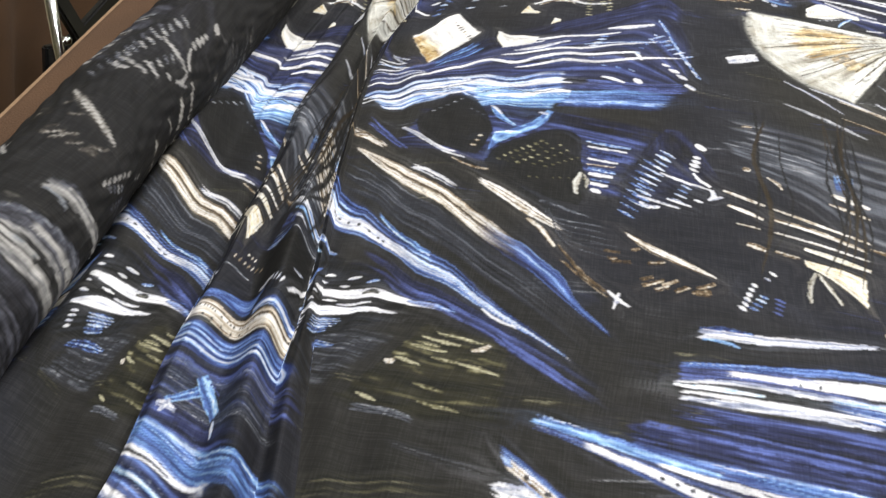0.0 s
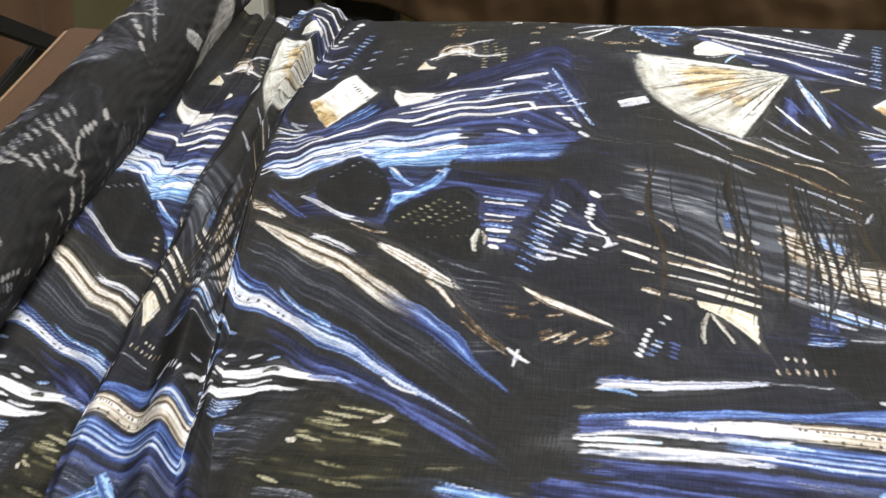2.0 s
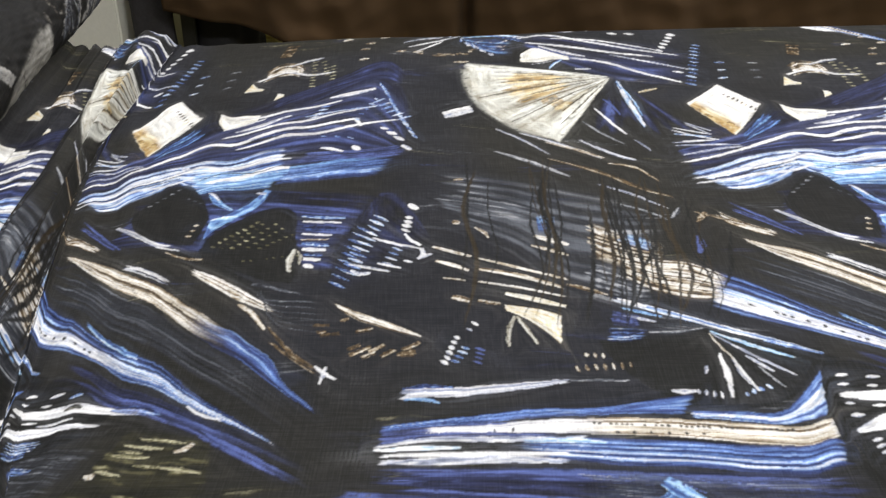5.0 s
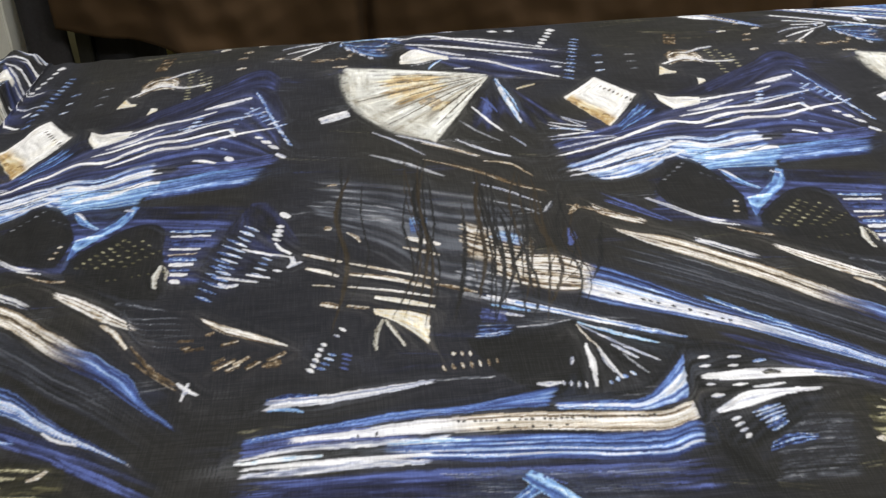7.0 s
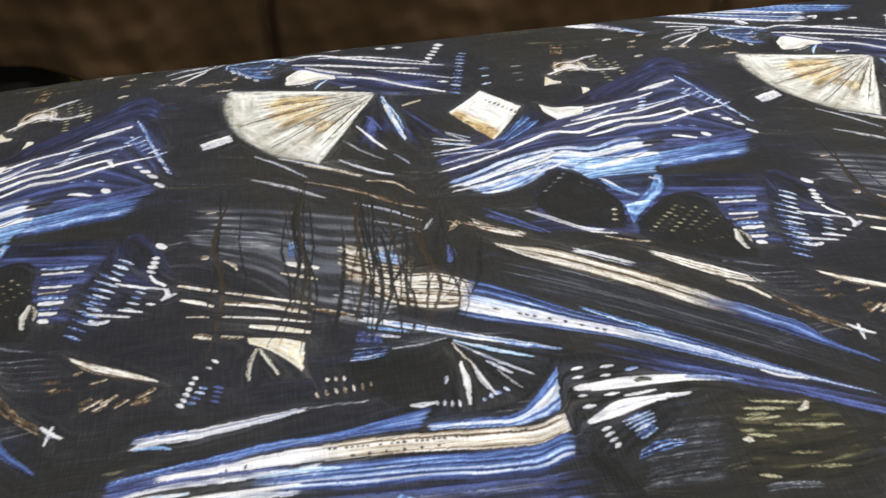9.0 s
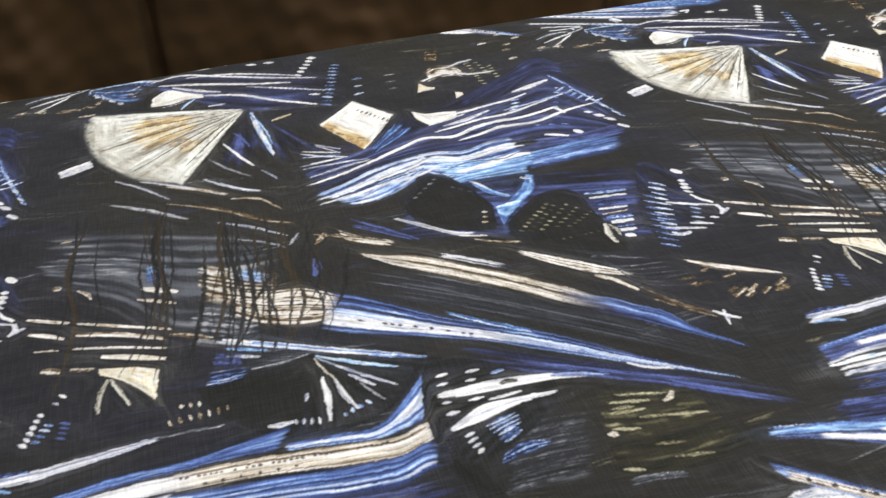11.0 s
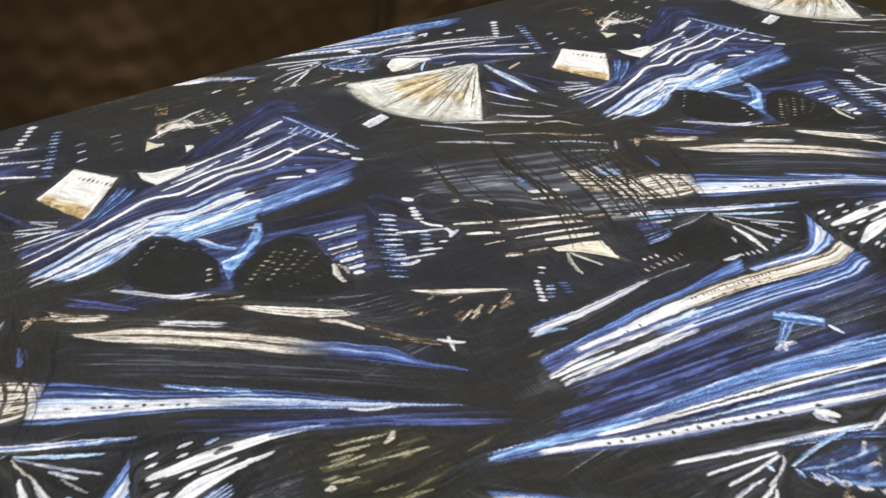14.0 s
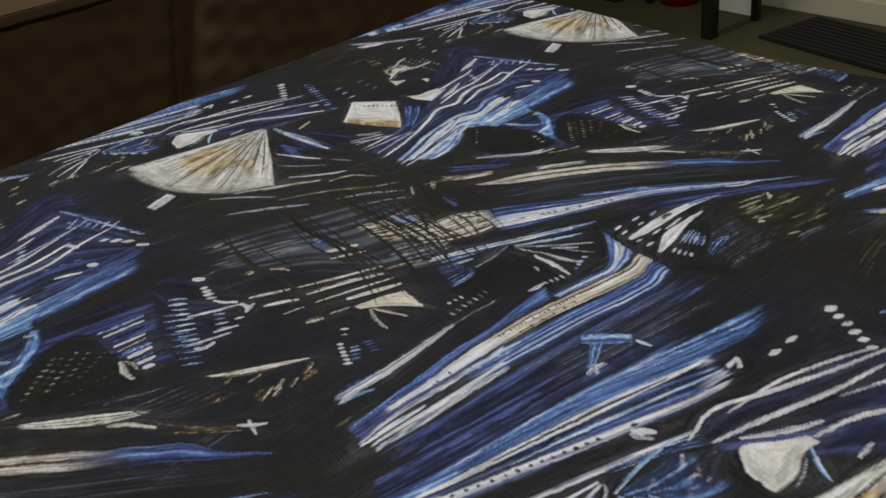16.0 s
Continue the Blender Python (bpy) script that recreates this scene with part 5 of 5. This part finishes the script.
# ---- the brush's grain: hair lines and thin washes that follow the strokes ----
def spread(a, steps):
    for step in steps:
        for axis in (0, 1):
            a = .5 * a + .25 * (np.roll(a, step, axis) + np.roll(a, -step, axis))
    return a


def follow(layers, flow_y, flow_x, reach, stride=1.0):
    """Averages each layer along the strokes, both ways."""
    total = layers.copy()
    flow = np.stack([flow_y, flow_x], -1).reshape(-1, 2)
    flat = layers.reshape(-1, layers.shape[-1])
    row, col = np.mgrid[0:LINES, 0:COLS].astype(np.float32)
    for sign in (-1, 1):
        y, x, dy, dx = row.copy(), col.copy(), sign * flow_y, sign * flow_x
        for _ in range(reach):
            y, x = (y + dy * stride) % LINES, (x + dx * stride) % COLS
            at = np.minimum(y.astype(np.int32), LINES - 1) * COLS + np.minimum(x.astype(np.int32), COLS - 1)
            ahead = flow[at]
            turn = np.where(ahead[..., 0] * dy + ahead[..., 1] * dx < 0, -1, 1).astype(np.float32)
            dy, dx = ahead[..., 0] * turn, ahead[..., 1] * turn
            total += flat[at]
    return total / (2 * reach + 1)


# the cloth took the dye unevenly: every edge wavers a little
hair_rng = np.random.RandomState(77)
waver = [sum(a * (2 * field(hair_rng, n, round(n * .76), gy / LINES, gx / COLS, True) - 1) for n, a in ((14, 2.0), (160, .8))) for _ in (0, 1)]
dyed = dyed[np.rint(gy + .45 * waver[0]).astype(int) % LINES, np.rint(gx + 1.2 * waver[1]).astype(int) % COLS].astype(np.float32)
shade = np.sqrt(dyed.sum(2))
slope_y, slope_x = np.roll(shade, -1, 0) - np.roll(shade, 1, 0), np.roll(shade, -1, 1) - np.roll(shade, 1, 1)
yy2, xx2, xy2 = (spread(q, (1, 2, 4, 8)) for q in (slope_y ** 2 + 1e-6, slope_x ** 2, slope_x * slope_y))
angle = .5 * np.arctan2(2 * xy2, xx2 - yy2) + math.pi / 2
flow_y, flow_x = np.sin(angle).astype(np.float32), np.cos(angle).astype(np.float32)
grain = np.stack([hair_rng.rand(LINES, COLS), spread(hair_rng.rand(LINES, COLS), (1, 2))], -1).astype(np.float32)
grain = follow(grain, flow_y, flow_x, 18, 1.3)
grain = (grain - grain.mean((0, 1))) / grain.std((0, 1))
hair, tuft = grain[..., 0], grain[..., 1]
wash = follow(np.stack([spread(dyed[..., c], (1, 2, 4, 8)) for c in range(3)], -1), flow_y, flow_x, 14, 5.0)
dyed = dyed * (1.0 - .33 * dyed + .20 * np.exp(-dyed / .03)) * np.exp((.11 * hair + .12 * tuft) * (.3 + .7 * soft(.01, .12, dyed.mean(2))) * soft(.2, .8, np.hypot(xx2 - yy2, 2 * xy2) / (xx2 + yy2)))[..., None]
dyed = dyed + .15 * wash * np.clip(.6 + .4 * tuft + .2 * hair, 0, 2)[..., None]
# crisp pigment rims, then the bleed into the neighbouring threads
dyed = np.clip(dyed + .25 * (dyed - spread(dyed, (2,))), .6 * np.minimum(dyed, .012), .72)
dyed = .6 * dyed + .4 * spread(dyed, (1,))


def print_colour(s, t):
    """Reads the dyed repeat at s, t, smoothly."""
    fx, fy = s / DOT - .5, t / DOT - .5
    ix, iy = np.floor(fx).astype(int), np.floor(fy).astype(int)
    tx, tyy = (fx - ix)[..., None], (fy - iy)[..., None]
    g = lambda a, b: dyed[a % LINES, b % COLS]
    return (g(iy, ix) * (1 - tx) + g(iy, ix + 1) * tx) * (1 - tyy) + (g(iy + 1, ix) * (1 - tx) + g(iy + 1, ix + 1) * tx) * tyy


def sheet(name, x, y, z, s, t, mat, parent=None, wear=1.0, pale=0.0):
    """A fine woven sheet from a grid of places; s, t are its own print coordinates."""
    rows, cols = x.shape
    me = bpy.data.meshes.new(name)
    idx = np.arange(rows * cols).reshape(rows, cols)
    quads = np.stack([idx[:-1, :-1], idx[:-1, 1:], idx[1:, 1:], idx[1:, :-1]], -1).reshape(-1, 4).astype(np.int32)
    me.vertices.add(rows * cols)
    me.vertices.foreach_set("co", np.stack([x, y, z], -1).astype(np.float32).ravel())
    me.loops.add(quads.size)
    me.loops.foreach_set("vertex_index", quads.ravel())
    me.polygons.add(len(quads))
    me.polygons.foreach_set("loop_start", np.arange(0, quads.size, 4, dtype=np.int32))
    me.polygons.foreach_set("use_smooth", np.ones(len(quads), dtype=bool))
    me.update(calc_edges=True)
    colour = me.color_attributes.new("print", "FLOAT_COLOR", "POINT")
    rgba = np.ones((rows, cols, 4), np.float32)
    dye = print_colour(s, t)
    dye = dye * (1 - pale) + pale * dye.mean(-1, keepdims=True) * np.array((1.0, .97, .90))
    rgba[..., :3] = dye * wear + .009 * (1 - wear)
    colour.data.foreach_set("color", rgba.ravel())
    uv = me.uv_layers.new(name="cloth")
    st = np.stack([s, t], -1).reshape(-1, 2).astype(np.float32)
    uv.data.foreach_set("uv", st[quads.ravel()].ravel())
    me.materials.append(mat)
    ob = new(name, me)
    ob.parent = parent
    return ob


fabric = sheet("printed_fabric", *cloth_grid(), FABRIC)
tagged(fabric, "black cotton fabric with blue and white brush-stroke print over the table", "fabric")


def work_table():
    base = new("work_table")
    base.location = (0, 0, 0)
    x0, x1 = -.745 * K, (RIGHT - .004) * K
    bm = bmesh.new()
    top = []
    for zz in (TABLE_Z - .03, TABLE_Z):
        for px, py in ((x0, -.80 * K), (x1, -.80 * K), (x1, (far_edge(RIGHT) - .004) * K), (x0, (far_edge(-.745) - .004) * K)):
            top.append(bm.verts.new((px, py, zz)))
    bm.faces.new(top[3::-1])
    bm.faces.new(top[4:])
    for i in range(4):
        bm.faces.new((top[i], top[(i + 1) % 4], top[4 + (i + 1) % 4], top[4 + i]))
    part("tabletop", bm, WOOD, base)
    for lx, ly in ((x0 + .08, -.72 * K), (x1 - .1, -.72 * K), (x1 - .1, .28 * K), (x0 + .08, .08 * K)):
        part("leg", box(lx - .02, ly - .02, 0, lx + .02, ly + .02, TABLE_Z - .03, .004), BLACK, base)
    tagged(base, "long wooden work table under the printed fabric", "table")


work_table()


def table_cover():
    """Thin brown cover under the print, hanging over the end of the table beside the bolt."""
    bm = bmesh.new()
    xs = [-.72, -.78, -.90, -.955, -.966, -.972, -.974, -.976, -.979, -.984, -.988]
    zs = [0, 0, 0, 0, -.003, -.012, -.06, -.14, -.24, -.36, -.50]
    rows = []
    for j in range(61):
        y = -1.03 + (far_edge(-.7) * K - .012 + 1.03) * j / 60
        rows.append([bm.verts.new((x + (.012 * math.sin(y * 17) + .006 * math.sin(y * 41 + 1)) * min(1, -z * 4), y, TABLE_Z + .0025 + z)) for x, z in zip(xs, zs)])
    for r0, r1 in zip(rows, rows[1:]):
        for i in range(len(xs) - 1):
            bm.faces.new((r0[i], r0[i + 1], r1[i + 1], r1[i]))
    ob = part("table_cover", bm, TAN, smooth=True)
    tagged(ob, "brown cotton cover hanging over the table's end", "tablecloth")


table_cover()


# ---- the bolt: a roll of the same fabric lying on the table ----
def fabric_roll():
    base = new("fabric_roll")
    r0 = .0445
    th = np.linspace(0, 2 * math.pi * 1.04, 260)[None, :]
    ty = np.concatenate([np.arange(-.80, -.05, .0022), np.arange(-.05, .355, .0030)])[:, None]
    r = r0 * (1 + .018 * np.sin(th * 3 + ty * 14) + .012 * np.sin(th * 5 - ty * 31)) - .0006 * th / 6.3
    r = r + .0004 * np.sin(th * 23 + 5 * np.sin(ty * 37)) * np.sin(ty * 61 + 3 * np.sin(th * 4)) + .0004 * np.sin(ty * 210 + 4 * np.sin(th * 5))
    axis = -.611 + .06 * np.maximum(0, ty + .3)
    x, z = axis - r * np.sin(th), r0 * .985 - r * np.cos(th)
    z = np.maximum(z, .001)
    y = ty + 0 * th
    s = -.36 + r0 * th * 1.3 + .03 * np.sin(ty * 6)
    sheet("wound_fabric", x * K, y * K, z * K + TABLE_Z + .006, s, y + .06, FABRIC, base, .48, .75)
    part("core_tube", rod((-.611 * K, -.82 * K, TABLE_Z + .006 + r0 * K), (-.611 * K, -.3 * K, TABLE_Z + .006 + r0 * K), .022, 20), WHITE, base, "pale cardboard core tube", True)
    tagged(base, "bolt of black printed fabric rolled up on the table", "fabric roll")


fabric_roll()


# ---- behind the table ----
def draped_sheet(name, x0, x1, y, z_top, hem, label, seed):
    """A hanging brown cloth with soft vertical folds; hem is a function of x."""
    bm = bmesh.new()
    rng = random.Random(seed)
    ph = [rng.uniform(0, 6.28) for _ in range(4)]
    nx, nz = 420, 40
    grid = []
    for i in range(nx + 1):
        x = x0 + (x1 - x0) * i / nx
        col = []
        for j in range(nz + 1):
            f = j / nz
            zz = z_top + (hem(x) - z_top) * f
            amp = .010 + .028 * f
            fold = math.sin(x * 6.5 + ph[0]) + .6 * math.sin(x * 13.7 + ph[1] + f) + .35 * math.sin(x * 29 + ph[2] - f)
            crumple = .0024 * math.sin(zz * 46 + x * 7 + 2.2 * math.sin(x * 5.3 + zz * 9)) + .0014 * math.sin(zz * 83 - x * 21 + 2 * math.sin(x * 11)) + .002 * math.sin(x * 67 + zz * 31)
            pleat = .055 * math.exp(-((x + .05 - .02 * f) / .016) ** 2) + .05 * math.exp(-((x - 1.37 + .10 * f) / .03) ** 2)
            col.append(bm.verts.new((x, y + .75 * amp * fold + crumple + pleat, zz)))
        grid.append(col)
    for i in range(nx):
        for j in range(nz):
            bm.faces.new((grid[i][j], grid[i][j + 1], grid[i + 1][j + 1], grid[i + 1][j]))
    ob = part(name, bm, BROWN, smooth=True)
    solid = ob.modifiers.new("thickness", "SOLIDIFY")
    solid.thickness = .002
    return tagged(ob, label, "cloth")


draped_sheet("brown_sheet", -0.87, 2.75, 1.40, 0.74, lambda x: .345 - .07 * min(1, max(0, (x + .87) / .4)) - .05 * min(1, max(0, (x + .4) / 1.0)), "dark brown cotton sheet hanging from the table behind", 3)


def back_table():
    """The covered table behind: its board carries the hanging sheet."""
    base = new("back_table")
    part("tabletop", box(-.90, 1.385, .742, 2.78, 2.15, .772, .004), BROWN, base)
    for x in (-.82, 2.7):
        for y in (1.50, 2.08):
            part("leg", box(x - .02, y - .02, 0, x + .02, y + .02, .742, .003), BLACK, base)
    tagged(base, "long table with a dark brown cover", "table")


back_table()


def bar(a, b, wide, thick):
    """A flat metal bar from a to b, with rounded corners."""
    a, b = Vector(a), Vector(b)
    bm = box(-wide / 2, -thick / 2, 0, wide / 2, thick / 2, (b - a).length, min(wide, thick) * .25)
    bm.transform(Matrix.Translation(a) @ (b - a).to_track_quat("Z", "X").to_matrix().to_4x4())
    return bm


def folding_stand():
    """Black flat bars bolted together, with one chrome post, on three feet."""
    base = new("folding_stand")
    base.location = (0, 0, 0)
    x = -1.12
    for a, b in (((x, .07, .73), (x, .150, .585)), ((x - .015, .330, .615), (x - .015, .10, .598)), ((x - .02, .418, .612), (x - .02, .168, .590)), ((x + .012, .20, .752), (x + .012, .56, .51)), ((x, .150, .585), (x - .10, .30, .0)), ((x - .02, .56, .52), (x - .10, .62, .0)), ((x, .05, .64), (x - .05, -.05, .0))):
        part("bar", bar(a, b, .030, .014), BLACK, base)
    part("post", rod((x + .012, .052, .80), (x + .012, .020, .0), .0085, 18), CHROME, base, "bright chrome post", True)
    for p in ((x + .012, .062, .643), (x + .012, .136, .598), (x + .012, .192, .592), (x + .028, .418, .608)):
        bm = rod((p[0], p[1], p[2]), (p[0] + .008, p[1], p[2]), .0065, 14)
        bmesh.ops.create_uvsphere(bm, u_segments=12, v_segments=6, radius=.006, matrix=Matrix.Translation((p[0] + .008, p[1], p[2])))
        part("bolt", bm, CHROME, base, "shiny steel bolt", True)
    tagged(base, "black metal folding stand with chrome post and bolts", "stand")


folding_stand()


def side_cover():
    """A brown cloth hanging beyond the end of the work table."""
    bm = bmesh.new()
    grid = []
    for i in range(121):
        y = -1.2 + 2.5 * i / 120
        col = []
        for j in range(13):
            f = j / 12
            z = .70 - .68 * f
            fold = math.sin(y * 7 + 1) + .6 * math.sin(y * 15 + 2 * f) + .3 * math.sin(y * 33 - f)
            col.append(bm.verts.new((-1.42 - .10 * f + (.012 + .035 * f) * fold, y, z)))
        grid.append(col)
    for a, b in zip(grid, grid[1:]):
        for j in range(12):
            bm.faces.new((a[j], a[j + 1], b[j + 1], b[j]))
    ob = part("brown_drape", bm, TAN, smooth=True)
    solid = ob.modifiers.new("thickness", "SOLIDIFY")
    solid.thickness = .002
    tagged(ob, "brown cloth draped over the table behind the folding stand", "cloth")
    base = new("side_table")
    part("tabletop", box(-2.4, -1.22, .69, -1.43, 1.32, .72, .004), BROWN, base)
    for lx, ly in ((-2.3, -1.1), (-1.62, -1.1), (-2.3, 1.2), (-1.62, 1.2)):
        part("leg", box(lx - .02, ly - .02, 0, lx + .02, ly + .02, .69, .003), BLACK, base)
    tagged(base, "side table with a brown cover", "table")


side_cover()


def carton(name, x0, y0, x1, y1, h, mat, label):
    base = new(name)
    part("body", box(x0, y0, 0, x1, y1, h - .02, .006), mat, base)
    part("lid", box(x0 - .006, y0 - .006, h - .019, x1 + .006, y1 + .006, h, .005), mat, base)
    return tagged(base, label, "box")


carton("white_box", -1.26, 1.44, -1.0, 1.74, .46, WHITE, "plain white cardboard box with a lid on the floor")


# low block added to give a pale yellow patch on the floor
carton("yellow_floor_block", -.84, 1.93, -.50, 2.14, .07, YELLOW, "low pale yellow block added on the floor under the table")


def slumped(name, x0, x1, y, depth, h, mat, label, category, seed):
    """A soft upright bundle of cloth standing on the floor."""
    rng = random.Random(seed)
    bm = bmesh.new()
    rings = []
    for j in range(15):
        f = j / 14
        ring = []
        for i in range(28):
            ang = 2 * math.pi * i / 28
            r = 1 + .10 * math.sin(ang * 3 + seed + f * 2) + .06 * math.sin(ang * 7 - f * 4) + rng.uniform(-.015, .015)
            tap = (1 - .12 * f) * (1 if j < 14 else .5)
            ring.append(bm.verts.new(((x0 + x1) / 2 + (x1 - x0) / 2 * r * tap * math.cos(ang), y + depth / 2 * r * tap * math.sin(ang), h * f + .02 * math.sin(ang * 2 + seed) * f)))
        rings.append(ring)
    for a, b in zip(rings, rings[1:]):
        for i in range(28):
            bm.faces.new((a[i], a[(i + 1) % 28], b[(i + 1) % 28], b[i]))
    bm.faces.new(rings[-1])
    bm.faces.new(rings[0][::-1])
    bm.transform(Matrix.Translation((0, 0, 0)))
    return tagged(part(name, bm, mat, smooth=True), label, category)


slumped("grey_cloth_roll", -.985, -.865, 1.52, .13, .62, GREY, "upright roll of dark grey felt on the floor", "cloth roll", 2)
slumped("black_bag", -.86, -.625, 1.60, .22, .36, DARK, "soft black cloth bag standing on the floor", "bag", 5)


# ---- the far end of the room ----
def far_table():
    base = new("far_table")
    part("tabletop", box(3.25, 1.15, .72, 3.98, 3.2, .75, .004), WOOD, base)
    for x, y, w in ((3.52, 1.235, .026), (3.81, 1.215, .016), (3.77, 1.76, .016), (3.30, 3.1, .02), (3.92, 3.1, .02)):
        part("leg", box(x - w, y - w, 0, x + w, y + w, .72, .003), BLACK, base)
    tagged(base, "table with black metal legs by the wall", "table")


far_table()


def heater():
    base = new("white_cabinet")
    part("body", box(3.70, 1.90, .06, 3.98, 2.35, .62, .012), WHITE, base)
    part("plinth", box(3.69, 1.89, 0, 3.98, 2.36, .058, .003), BLACK, base, "black plinth")
    part("door", box(3.684, 1.93, .10, 3.699, 2.32, .58, .004), WHITE, base)
    tagged(base, "small white cabinet with a black plinth", "cabinet")


heater()


def bucket(x, y):
    base = new("red_bucket")
    part("shell", rod((x, y, 0), (x, y, .24), .085, 28, None, .11), RED, base, smooth=True)
    bm = bmesh.new()
    bmesh.ops.create_cone(bm, segments=28, radius1=.115, radius2=.115, depth=.014, matrix=Matrix.Translation((x, y, .236)))
    part("rim", bm, RED, base, smooth=True)
    tagged(base, "red plastic bucket on the floor", "bucket")


bucket(3.86, 1.66)
part("leaning_board", box(3.84, 1.235, 0, 3.87, 1.46, .62, .004), WHITE)
tagged(bpy.data.objects["leaning_board"], "plain white board leaning upright beneath the table", "board")


def door_mat():
    base = new("door_mat")
    m = pose(3.735, .72, 0, 0, 0, -8.5)
    bm = box(-.17, -.33, 0, .17, .33, .012, .004)
    bm.transform(m)
    part("backing", bm, MAT, base)
    for i in range(10):
        bm = box(-.155 + i * .0345 - .012, -.31, .0115, -.155 + i * .0345 + .012, .31, .016, .002)
        bm.transform(m)
        part("rib", bm, MAT, base)
    tagged(base, "black ribbed rubber door mat on the carpet", "mat")


door_mat()


def tube_fixture(x, y):
    base = new("ceiling_light")
    part("housing", box(x - .62, y - .17, 2.67, x + .62, y + .17, 2.70, .004), CEIL, base)
    tagged(base, "white tube light fixture on the ceiling", "light", "ceiling lights")


for lx, ly in ((-0.6, -0.9), (1.2, -0.9), (-0.6, 1.3), (1.2, 1.3), (3.0, -0.9), (3.0, 1.3)):
    tube_fixture(lx, ly)
